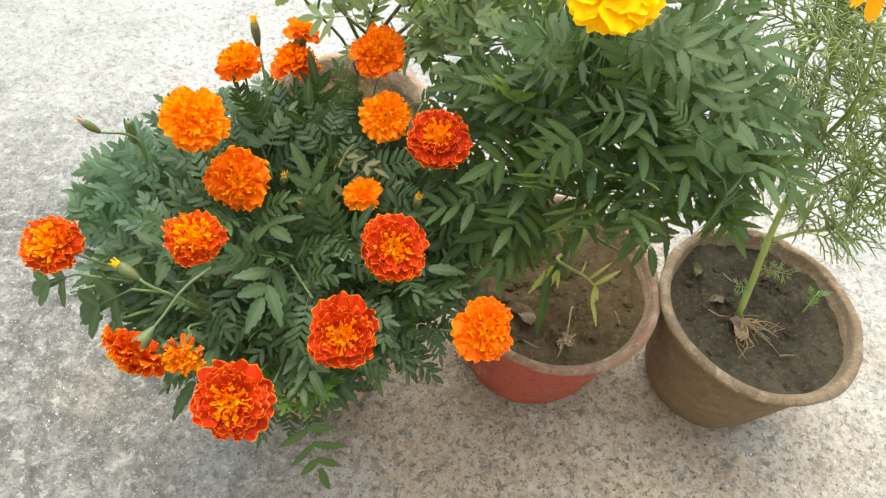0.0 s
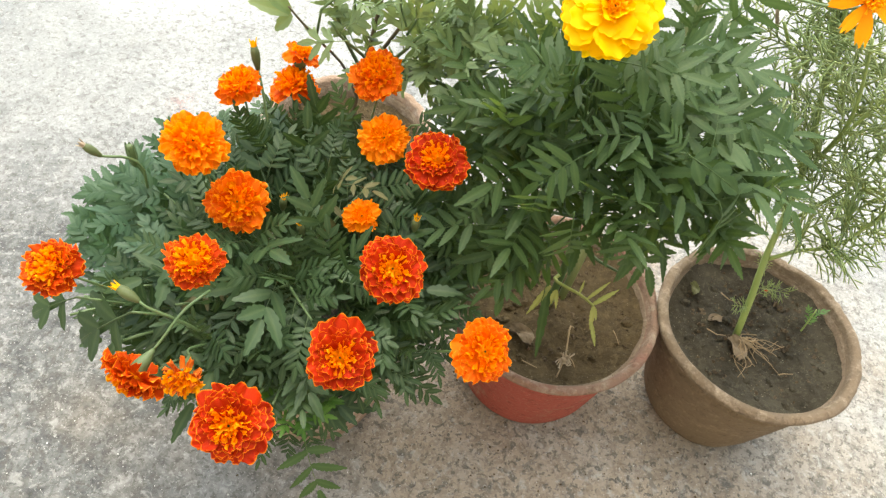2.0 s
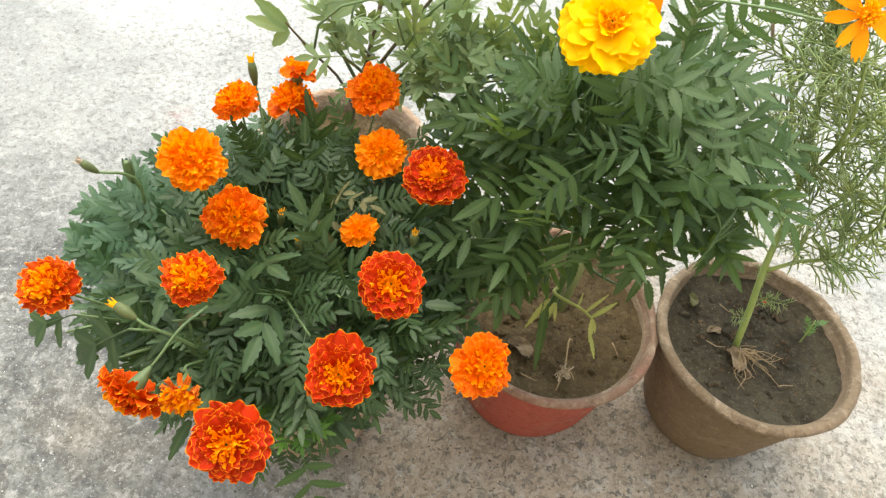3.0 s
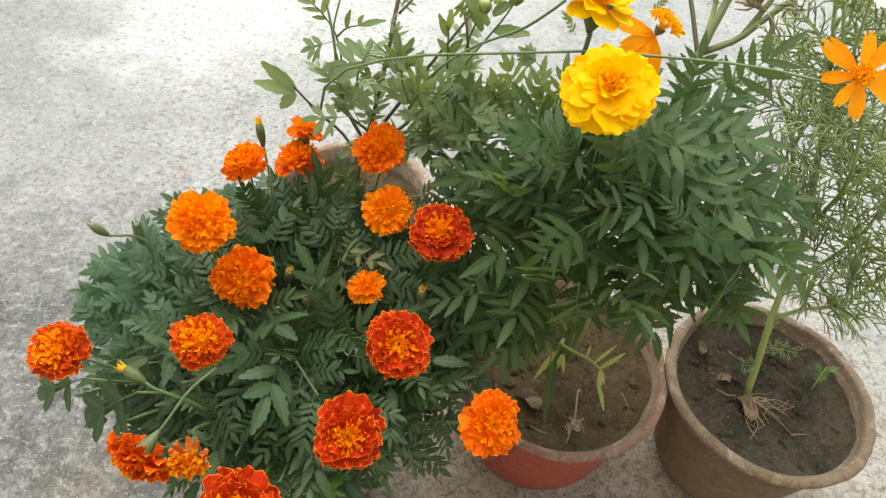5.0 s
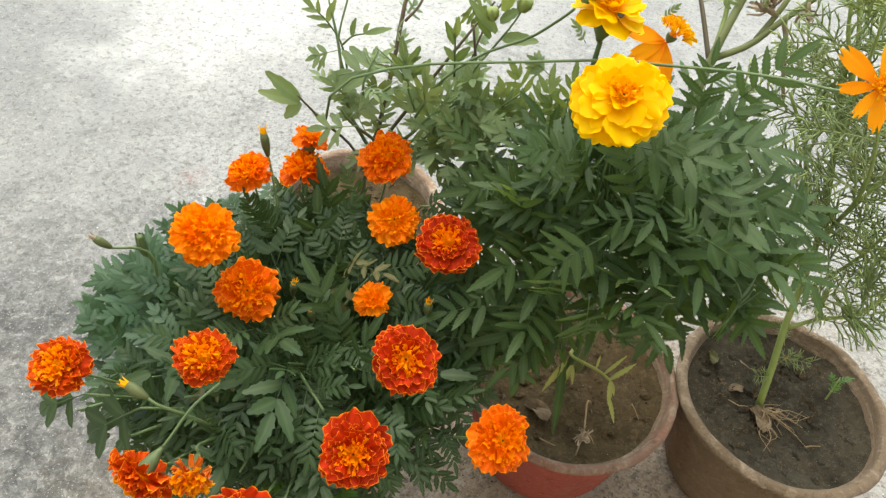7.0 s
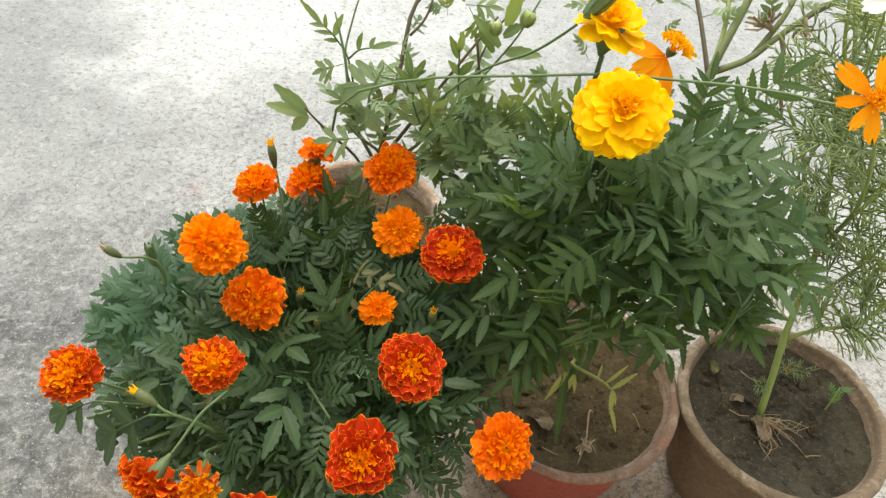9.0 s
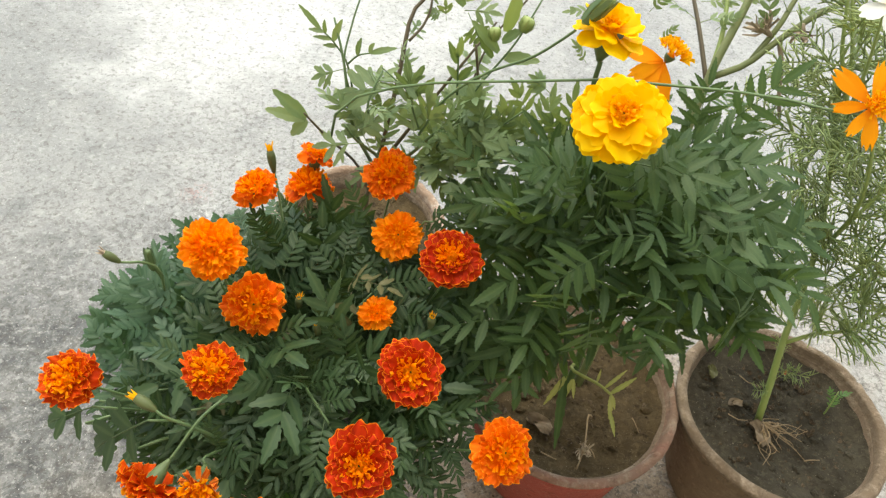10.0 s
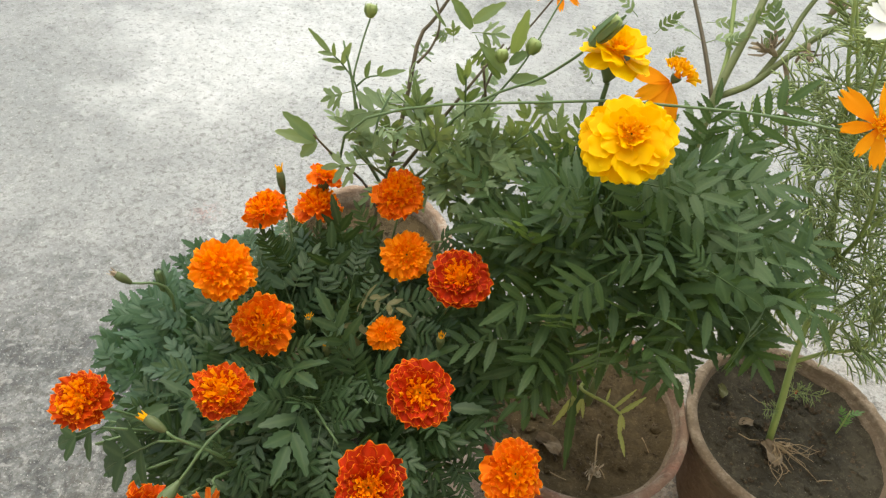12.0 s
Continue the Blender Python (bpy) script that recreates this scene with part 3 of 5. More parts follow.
def lathe(g, profile, sides=20, wobble=0.0, seed=0.0, mark=0.0):
    rows = []
    for r, z in profile:
        row = []
        for k in range(sides):
            a = 2 * math.pi * k / sides
            e = 1 + wobble * noise.noise((math.cos(a) * 1.3 + seed, math.sin(a) * 1.3, z * 9))
            row.append((Vector((r * e * math.cos(a), r * e * math.sin(a), z + wobble * 0.12 * noise.noise((math.cos(a) * 2, math.sin(a) * 2, seed + 5)) * (1 if z > 0.02 else 0))), mark))
        rows.append(row)
    return g.sheet(rows, True)


rng = random.Random(5)
PETALS = {}
for key, width, ruffle in (("red", 1.08, 0.12), ("flame", 1.0, 0.14), ("ember", 1.0, 0.13), ("orange", 0.95, 0.13), ("wilted", 0.5, 0.18)):
    PETALS[key] = [petal("petal", "petal_" + key, rng, width * rng.uniform(0.8, 1.15), ruffle, rng.uniform(-0.05, 0.12), 17) for _ in range(9)]
PETALS["yellow"] = [petal("petal", "petal_yellow", rng, rng.uniform(1.1, 1.35), 0.06, rng.uniform(-0.14, 0.05), 17, corner=0.5, waves=6.5) for _ in range(9)]
PETALS["cosmos"] = [petal("petal", "petal_cosmos", rng, rng.uniform(0.38, 0.46), 0.014, rng.uniform(-0.15, 0.02), notch=1.0, narrow=0.22) for _ in range(4)]
PETALS["white"] = [petal("petal", "petal_white", rng, rng.uniform(0.6, 0.7), 0.012, rng.uniform(-0.12, 0.02), notch=0.7, narrow=0.22) for _ in range(3)]
HEARTS = {
    "orange": [floret_cluster("flower_centre", "floret_orange", rng, 70, 0.72, 0.2, 0.34) for _ in range(4)],
    "yellow": [floret_cluster("flower_centre", "floret_yellow", rng, 40, 0.5, 0.2, 0.34) for _ in range(2)],
    "disc": [floret_cluster("flower_centre", "floret_yellow", rng, 60, 0.26, 0.12, 0.14)],
}


def calyx_mesh(length, r_top, r_foot, material="calyx"):
    g = Geo()
    prof = [(r_foot, -length), (r_foot * 1.3, -length * 0.92), (r_top * 0.72, -length * 0.62), (r_top * 0.98, -length * 0.3), (r_top, -length * 0.08), (r_top * 1.06, 0.0)]
    ids = lathe(g, prof, 10)
    g.f.append(tuple(reversed(ids[0])))
    g.f.append(tuple(ids[-1]))
    return g.mesh("calyx", material)


CALYX = {"french": calyx_mesh(0.024, 0.0075, 0.0018), "african": calyx_mesh(0.03, 0.011, 0.0026), "cosmos": calyx_mesh(0.008, 0.005, 0.001), "spent": calyx_mesh(0.022, 0.006, 0.0016)}
# each ring: number of petals, their rise in degrees, their length, and where they start (out and up), in radii
RINGS = {
    "french": ((11, -28, 0.66, 0.34, -0.02), (12, -12, 0.7, 0.32, 0.04), (12, 4, 0.64, 0.28, 0.08), (11, 18, 0.54, 0.24, 0.12), (8, 34, 0.44, 0.2, 0.14)),
    "small": ((8, -22, 0.75, 0.25, 0.0), (8, 8, 0.68, 0.22, 0.08), (6, 38, 0.55, 0.16, 0.12)),
    "african": ((12, -50, 0.56, 0.54, -0.06), (12, -32, 0.6, 0.52, 0.0), (11, -14, 0.6, 0.44, 0.08), (9, 0, 0.56, 0.33, 0.14), (8, 15, 0.48, 0.21, 0.18), (6, 38, 0.34, 0.1, 0.2)),
    "semi": ((7, -12, 0.85, 0.2, 0.0), (7, 14, 0.75, 0.18, 0.1), (6, 48, 0.5, 0.14, 0.15)),
    "cosmos": ((8, 6, 0.92, 0.08, 0.04),),
    "bare": ((0, 0, 0, 0.2, 0),),
    "wilted": ((9, -35, 0.7, 0.2, 0.0), (9, 10, 0.7, 0.2, 0.1), (7, 40, 0.6, 0.15, 0.15)),
}


def bloom(plant, at, n, radius, petals, rings, heart, calyx, rng, label, heart_size=1.0, spin=None):
    """A flower head: its receptacle with every petal, the heart and the calyx under it."""
    n = Vector(n).normalized()
    spin = rng.uniform(0, 6.28) if spin is None else radians(spin)
    x = n.orthogonal().normalized()
    x = x * math.cos(spin) + n.cross(x) * math.sin(spin)
    turn = Matrix((x * rng.uniform(0.9, 1.06), n.cross(x) * rng.uniform(0.93, 1.06), n)).transposed().to_4x4()
    m = Matrix.Translation(at) @ turn
    g = Geo()
    wide = RINGS[rings][0][3] + 0.04
    lathe(g, [(0.001, -radius * 0.14), (radius * wide * 0.7, -radius * 0.1), (radius * wide, -radius * 0.02), (radius * wide * 0.8, radius * 0.12), (0.001, radius * 0.24)], 12)
    head = part("flower", g.mesh("receptacle", "floret_yellow" if "yellow" in petals else "floret_orange"), plant, m, label)
    part("calyx", CALYX[calyx], head, m)
    for level, (count, elev, length, start, rise) in enumerate(RINGS[rings]):
        for k in range(count):
            a = 2 * math.pi * (k + 0.5 * (level % 2) + rng.uniform(-0.25, 0.25)) / count
            e = radians(elev + rng.uniform(-10, 10))
            r = Vector((math.cos(a), math.sin(a), 0))
            way = r * math.cos(e) + UP * math.sin(e)
            up = UP * math.cos(e) - r * math.sin(e) + r.cross(UP) * rng.uniform(-0.3, 0.3)
            part("petal", rng.choice(PETALS[petals]), head, m @ aim(r * radius * start + UP * radius * rise, way, up, radius * length * (rng.uniform(0.9, 1.1) if petals == "yellow" else rng.uniform(0.76, 1.18))))
    if heart:
        part("flower_centre", rng.choice(HEARTS[heart]), head, m @ Matrix.Translation((0, 0, radius * 0.2)) @ Matrix.Scale(radius * 0.9 * heart_size, 4))
    return head


def bud(plant, at, n, length, rng, tips="floret_yellow", fat=1.0, label="", skin="calyx"):
    """A closed bud: a ribbed green cup with the first petal tips."""
    n = Vector(n).normalized()
    m = aim(at, n.orthogonal(), n)
    g = Geo()
    ids = lathe(g, [(0.0012, -length), (length * 0.1 * fat, -length * 0.93), (length * 0.19 * fat, -length * 0.55), (length * 0.2 * fat, -length * 0.25), (length * 0.15 * fat, 0)], 10)
    g.f.append(tuple(ids[-1]))
    ob = part("bud", g.mesh("bud", skin), plant, m, label)
    if not tips and length > 0.012:
        for k in range(7):
            g = Geo()
            a = k * 0.9
            r = Vector((math.cos(a), math.sin(a), 0))
            w = r.cross(UP) * length * 0.07
            rows = [[r * length * q * fat - w * e + UP * length * h, r * length * q * fat + w * e + UP * length * h] for q, e, h in ((0.12, 1.0, -0.92), (0.225, 1.2, -0.5), (0.22, 0.9, -0.1), (0.2, 0.3, 0.04 + 0.05 * (k % 3)))]
            g.sheet(rows)
            part("sepal", g.mesh("sepal", "stem_pale" if length < 0.02 else "stem"), ob, m)
    if tips:
        g = Geo()
        for k in range(7):
            a = k * 0.9
            r = Vector((math.cos(a), math.sin(a), 0)) * length * 0.11 * fat
            w = r.cross(UP).normalized() * length * 0.06
            tip = r * rng.uniform(0.8, 2.2) + UP * length * rng.uniform(0.2, 0.42)
            g.sheet([[r - w - UP * 0.002, r + w - UP * 0.002], [r * 1.1 - w + UP * length * 0.1, r * 1.1 + w + UP * length * 0.1], [tip - w * 0.4, tip + w * 0.4]])
        part("petal_tip", g.mesh("petal_tip", tips), ob, m)
    return ob


# ---- the ground ----
g = Geo()
g.sheet([[Vector((x, y, 0.0)) for x in (-200, -3, 3, 200)] for y in (-200, -3, 4, 200)])
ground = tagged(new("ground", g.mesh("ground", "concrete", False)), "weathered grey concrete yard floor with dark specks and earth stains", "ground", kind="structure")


# unseen plain wall, added behind the camera to block sky and dim near ground
bm = bmesh.new()
bmesh.ops.create_cube(bm, size=1.0, matrix=Matrix.Translation((0, -0.85, 1.6)) @ Matrix.Diagonal((14, 0.23, 3.2, 1)))
bmesh.ops.bevel(bm, geom=bm.edges[:], offset=0.01, segments=2, affect="EDGES")
wall = bpy.data.meshes.new("wall")
bm.to_mesh(wall)
bm.free()
wall.materials.append(M["plaster"])
tagged(new("sky_block_wall", wall), "unseen plain cream plastered wall added to block the rear sky", "wall", kind="structure")


def scatter(name, material, rng, count, spot, sizes, label, category):
    """Loose grains lying on a surface: one object, for nobody could count them."""
    g = Geo()
    for _ in range(count):
        p = Vector(spot(rng))
        s = rng.uniform(*sizes) * rng.uniform(0.5, 1.0)
        a = rng.uniform(0, 6.28)
        ring = []
        for k in range(5):
            b = a + k * 1.2566
            ring.append(g.add(p + Vector((math.cos(b) * s * rng.uniform(0.6, 1.2), math.sin(b) * s * rng.uniform(0.6, 1.2), -s * 0.1))))
        top = g.add(p + Vector((rng.uniform(-0.3, 0.3) * s, rng.uniform(-0.3, 0.3) * s, s * rng.uniform(0.4, 0.8))))
        for k in range(5):
            g.f.append((ring[k], ring[(k + 1) % 5], top))
    return tagged(new(name, g.mesh(name, material, False)), label, category, kind="stuff")


rng = random.Random(21)
scatter("grit", "grit", rng, 1500, lambda r: (r.uniform(-1.0, 0.9), r.uniform(0.1, 1.9), 0), (0.0006, 0.0022), "fine dark and pale grit lying on the concrete", "grit")
scatter("pale_grit", "grit_pale", rng, 260, lambda r: (r.uniform(-0.8, 0.9), r.uniform(0.1, 1.3), 0), (0.0007, 0.0022), "whitish stone crumbs lying on the concrete", "grit")
scatter("earth_crumbs", "soil_brown", rng, 300, lambda r: (r.gauss(0.22, 0.2), r.gauss(0.42, 0.1), 0), (0.0008, 0.003), "crumbs of brown earth around the pots", "earth")


# ---- pots ----
def clod(material, seed):
    """A broken lump of earth about one unit across."""
    bm = bmesh.new()
    bmesh.ops.create_icosphere(bm, subdivisions=2, radius=1.0)
    for v in bm.verts:
        v.co *= 1 + 0.4 * noise.noise(v.co * 1.1 + Vector((seed, 0, 0))) + 0.25 * noise.noise(v.co * 2.7 + Vector((0, seed, 0)))
    me = bpy.data.meshes.new("clod")
    bm.to_mesh(me)
    bm.free()
    me.materials.append(M[material])
    return me


CLODS = {soil: [clod(soil, 3.1 * k + 1) for k in range(4)] for soil in ("soil_dark", "soil_brown")}


def pot(at, r_rim, r_base, height, level, body, lip, soil, label, seed, groove=True, lip_round=0.0075):
    """A thrown clay pot: body, rim and the earth in it."""
    base = Vector((*at, 0))
    ob = thing("flower_pot", base, label, "flower pot", "clay flower pots")
    m = Matrix.Translation(base)
    h, R, B = height, r_rim, r_base
    side = lambda z: B + (R - 0.009 - B) * (z / h) ** 0.85
    prof = [(0.02, 0.001), (B - 0.004, 0.001), (B, 0.006)]
    prof += [(side(h * k / 9), h * k / 9) for k in range(1, 8)]
    if groove:
        prof += [(side(h * 0.8), h * 0.8), (side(h * 0.81) + 0.004, h * 0.812), (side(h * 0.83) + 0.004, h * 0.83), (side(h * 0.84), h * 0.842)]
    prof += [(side(h * 0.92), h * 0.92), (R - 0.0095, h * 0.965)]
    inside = [(R - 0.0145, h * 0.93), (R - 0.0175, h * 0.93), (R - 0.021, h * 0.85), (R - 0.028, h * 0.7), (R - 0.036, h * 0.5)]
    g = Geo()
    lathe(g, prof, 72, 0.02, seed)
    part("body", g.mesh("pot_body", body), ob, m)
    g = Geo()
    lathe(g, inside, 72, 0.02, seed)
    part("inner_wall", g.mesh("pot_inside", "clay_dusty"), ob, m)
    g = Geo()
    t = lip_round
    prof = []
    for k in range(15):
        a = radians(-150 + k * 300 / 14)
        prof.append((R - t + t * math.cos(a), h - t * 0.85 + t * 0.85 * math.sin(a)))
    prof = [(R - 0.012, h - 0.026)] + prof + [(R - 0.0178, h - 0.022)]
    ids = lathe(g, prof, 140, 0.02, seed)
    for i, v in enumerate(g.v):
        w = 0.0024 * noise.noise((v[0] * 45, v[1] * 45, seed)) + 0.0018 * noise.noise((v[0] * 150, v[1] * 150, v[2] * 150)) - 0.004 * max(0, noise.noise((v[0] * 28, v[1] * 28, seed + 3)) - 0.38)
        g.v[i] = (v[0] * (1 + w * 4), v[1] * (1 + w * 4), v[2] + w)
    part("rim", g.mesh("pot_rim", lip), ob, m)
    g = Geo()
    rows = []
    rad = R - 0.0155
    for i in range(41):
        r = rad * i / 40 + 0.0004
        row = []
        for k in range(110):
            a = 2 * math.pi * k / 110
            bent = r * (1 + 0.02 * noise.noise((math.cos(a) * 1.3 + seed, math.sin(a) * 1.3, level * 9)))
            x, y = bent * math.cos(a), bent * math.sin(a)
            z = level + 0.007 * noise.noise((x * 14 + seed, y * 14, 0)) + 0.005 * noise.noise((x * 42, y * 42, seed)) + 0.004 * abs(noise.noise((x * 110, y * 110, seed)))
            z += 0.008 * (i / 40) ** 6
            row.append(Vector((x, y, z)))
        rows.append(row)
    ids = g.sheet(rows, True)
    g.f.append(tuple(ids[0]))
    part("soil", g.mesh("soil", soil), ob, m)
    rng = random.Random(int(seed * 10))
    g = Geo()
    for _ in range(800):
        a, r = rng.uniform(0, 6.28), rad * math.sqrt(rng.random()) * 0.97
        x, y = r * math.cos(a), r * math.sin(a)
        s = rng.choice((0.0008, 0.0012, 0.0012, 0.0016, 0.002, 0.003, 0.004))
        p = Vector((x, y, level + 0.007 * noise.noise((x * 14 + seed, y * 14, 0)) + 0.002))
        ring = [g.add(p + Vector((math.cos(b) * s * rng.uniform(0.4, 1.4), math.sin(b) * s * rng.uniform(0.4, 1.4), -0.001))) for b in (0, 1.2, 2.5, 3.8, 5.0)]
        top = g.add(p + Vector((0, 0, s * rng.uniform(0.4, 0.9))))
        for k in range(5):
            g.f.append((ring[k], ring[(k + 1) % 5], top))
    tagged(part("loose_earth", g.mesh("loose_earth", "soil_pale", False), ob, m), kind="stuff")
    for _ in range(26):
        a, r, s = rng.uniform(0, 6.28), rad * math.sqrt(rng.random()) * 0.92, rng.uniform(0.003, 0.0085)
        x, y = r * math.cos(a), r * math.sin(a)
        part("clod", rng.choice(CLODS[soil]), ob, m @ Matrix.Translation((x, y, level + 0.007 * noise.noise((x * 14 + seed, y * 14, 0)) + 0.002)) @ Euler((rng.uniform(-0.4, 0.4), rng.uniform(-0.4, 0.4), a)).to_matrix().to_4x4() @ Matrix.Diagonal((s, s * rng.uniform(0.6, 1.0), s * rng.uniform(0.45, 0.8), 1)))
    return ob


pot((0.424, 0.556), 0.136, 0.089, 0.196, 0.168, "clay_brown", "clay_rim", "soil_dark", "brown unglazed clay pot, worn rim, on concrete", 1.3)
pot((0.152, 0.5465), 0.141, 0.1, 0.188, 0.163, "clay_red", "clay_red_rim", "soil_brown", "red painted clay pot with a chipped dusty rim", 2.7, False, 0.0058)
pot((-0.150, 0.445), 0.132, 0.090, 0.190, 0.162, "clay_pink", "clay_pink", "soil_dark", "pale terracotta pot hidden under marigold leaves", 4.1)
pot((-0.178, 0.760), 0.133, 0.090, 0.200, 0.165, "clay_pink", "clay_pink", "soil_brown", "pale pink terracotta pot with dusty inner wall", 5.9)

# ---- the french marigold, a low mound full of orange and red flowers ----
rng = random.Random(3)
french = thing("marigold_plant", (-0.15, 0.445, 0.16), "bushy marigold with red and orange ruffled flowers in pot", "marigold")
FOOT = Vector((-0.15, 0.445, 0.158))
FACES = []
HUB = Vector((-0.155, 0.42, 0.26))
MOUND = (Vector((-0.165, 0.435, 0.3)), (0.235, 0.2, 0.155))


def french_flower(at, n, cm, petals, rings="french", label="", via=None, heart=1.0, leaves=3):
    FLOWERS.append((Vector(at), Vector(n).normalized(), cm, petals, rings, label, via, heart, leaves))
    FACES.append((Vector(at), (Vector(n).normalized() * 0.6 + Vector((0.1, -0.7, 0.6))).normalized()))


FLOWERS = []
RED, EMBER, ORANGE = "dark red flower with gold petal edges", "orange red ruffled flower", "bright orange ruffled flower"
french_flower((-0.303, 0.285, 0.449), (-0.15, -0.4, 0.9), 4.35, "flame", label=EMBER)
french_flower((-0.228, 0.408, 0.490), (0.2, -0.40, 0.9), 5.6, "orange", label=ORANGE)
french_flower((-0.194, 0.400, 0.433), (0.25, -0.6, 0.75), 5.8, "ember", label=EMBER)
french_flower((-0.190, 0.302, 0.472), (0.15, -0.3, 0.92), 4.6, "flame", label=EMBER)
french_flower((-0.039, 0.334, 0.468), (0.07, -0.5, 0.85), 5.8, "red", label=RED)
french_flower((-0.065, 0.265, 0.436), (0.15, -0.62, 0.76), 5.7, "red", label=RED)
french_flower((0.050, 0.319, 0.394), (0.2, -0.45, 0.85), 5.6, "ember", label=EMBER)
french_flower((-0.101, 0.562, 0.474), (0.0, -0.35, 0.93), 5.5, "ember", label=EMBER)
french_flower((-0.024, 0.470, 0.465), (-0.08, -0.4, 0.9), 5.4, "red", label=RED)
french_flower((-0.082, 0.518, 0.432), (0.0, -0.58, 0.81), 4.9, "orange", label=ORANGE, heart=0.8)
french_flower((-0.0875, 0.441, 0.396), (0.1, -0.4, 0.9), 4.0, "orange", "small", label="small half-open orange flower", heart=0.8)
french_flower((-0.125, 0.188, 0.450), (0.12, -0.52, 0.82), 5.6, "red", label=RED)
french_flower((-0.228, 0.236, 0.393), (-0.4, -0.83, -0.36), 5.5, "flame", label="nodding orange red flower", via=Vector((-0.203, 0.288, 0.417)), leaves=2)
french_flower((-0.189, 0.242, 0.393), (0.2, -0.85, 0.3), 3.8, "wilted", "wilted", label="wilted orange flower", heart=1.25, leaves=1)
french_flower((-0.227, 0.514, 0.468), (-0.05, -0.2, 0.97), 4.3, "ember", "small", label=EMBER, heart=1.1)
french_flower((-0.189, 0.567, 0.436), (-0.05, 0.05, 0.99), 5.0, "ember", "small", label=EMBER, heart=1.1)
french_flower((-0.187, 0.590, 0.458), (0.2, 0.3, 0.9), 3.5, "ember", "small", label=EMBER)

for at, n, cm, petals, rings, label, via, heart, leaves in FLOWERS:
    end = at - n * 0.0235
    start = HUB.lerp(end, 0.25) - UP * 0.07
    if via:
        start = via + (via - end) * 0.8 - UP * 0.015
    mid = via or (start.lerp(end, 0.55) - n * 0.02 - UP * 0.008)
    br, line = branch(french, [start, mid, end - n * 0.012, end], 0.0014, 0.0011, "stem", 10, "flower_stem")
    dress(br, line, "french", rng, leaves, 0.15, 0.7, 0.95, 0.2, 0.5, HUB, MOUND, 0.06, FACES)
    bloom(french, at, n, cm / 198, petals, rings, "orange", "french", rng, label, heart * {"red": 0.74, "flame": 0.95, "ember": 0.95}.get(petals, 1.0))

for at, n, length, pts in (
        ((-0.332, 0.407, 0.460), (-0.62, -0.1, 0.62), 0.017, ((-0.298, 0.42, 0.36), (-0.294, 0.425, 0.42), (-0.302, 0.42, 0.44), (-0.312, 0.412, 0.447))),
        ((-0.222, 0.549, 0.490), (-0.15, 0.2, 0.95), 0.026, ((-0.2, 0.5, 0.36), (-0.205, 0.52, 0.42), (-0.215, 0.54, 0.455))),
        ((-0.255, 0.289, 0.431), (-0.9, 0.25, 0.3), 0.02, ((-0.195, 0.3, 0.36), (-0.208, 0.287, 0.4), (-0.228, 0.282, 0.42))),
        ((-0.032, 0.428, 0.424), (0.05, 0.0, 1.0), 0.018, ((-0.05, 0.42, 0.32), (-0.035, 0.422, 0.37), (-0.033, 0.427, 0.402))),
        ((-0.165, 0.44, 0.402), (0.1, 0.1, 0.9), 0.017, ((-0.15, 0.43, 0.32), (-0.16, 0.435, 0.36), (-0.166, 0.438, 0.384))),
        ((-0.14, 0.41, 0.405), (-0.15, 0.1, 0.9), 0.017, ((-0.14, 0.41, 0.32), (-0.137, 0.41, 0.36), (-0.138, 0.409, 0.387)))):
    branch(french, [*pts, Vector(at) - Vector(n).normalized() * length * 0.97], 0.0016, 0.0012, "stem", 8, "flower_stem")
    bud(french, at, n, length, rng, "dry" if length < 0.0175 and at[0] < -0.3 else "floret_yellow", fat=0.85 if length > 0.025 else 1.2, label="unopened bud with yellow tips", skin="bud_green")
for foot, at in (((-0.296, 0.425, 0.39), (-0.303, 0.427, 0.449)), ((-0.27, 0.44, 0.38), (-0.272, 0.447, 0.452))):
    foot, at = Vector(foot), Vector(at)
    branch(french, [foot, foot.lerp(at, 0.4) + Vector((0.003, 0, 0)), at - UP * 0.022], 0.0015, 0.0012, "stem_green", 6, "flower_stem")
    bud(french, at, (-0.05, 0.05, 1), 0.026, rng, None, 0.75, "slender closed green bud")

stem, trunk = branch(french, [FOOT, FOOT + Vector((0, -0.01, 0.04)), HUB], 0.006, 0.004, "stem", 5, "main_stem")
for k in range(84):
    # shoots fan out over a flattened dome, lower ones nearly level
    u = (k + 0.5) / 84
    a = k * 2.39996
    el = math.asin(0.02 + 0.95 * u)
    reach = rng.uniform(0.72, 0.92)
    tip = Vector((-0.168 + 0.225 * reach * math.cos(a) * math.cos(el), 0.425 + 0.195 * reach * math.sin(a) * math.cos(el), 0.3 + 0.12 * reach * math.sin(el)))
    tip.z += 0.2 * max(0, tip.y - 0.45)
    start = trunk[rng.randrange(2, 6)]
    mid = start.lerp(tip, 0.5) + UP * rng.uniform(0.0, 0.03) + jitter(rng, 0.012)
    br, line = branch(french, [start, mid, tip], 0.0022, 0.0011, "stem", 7)
    # left shoots take the leaves with the sky sheen in their colour
    dress(br, line, "french_sheen" if tip.x < -0.25 and tip.y > 0.36 else "french", rng, 9, 0.4, 1.05, 1.0, 0.0, 0.5, HUB, MOUND, 0.06, FACES)

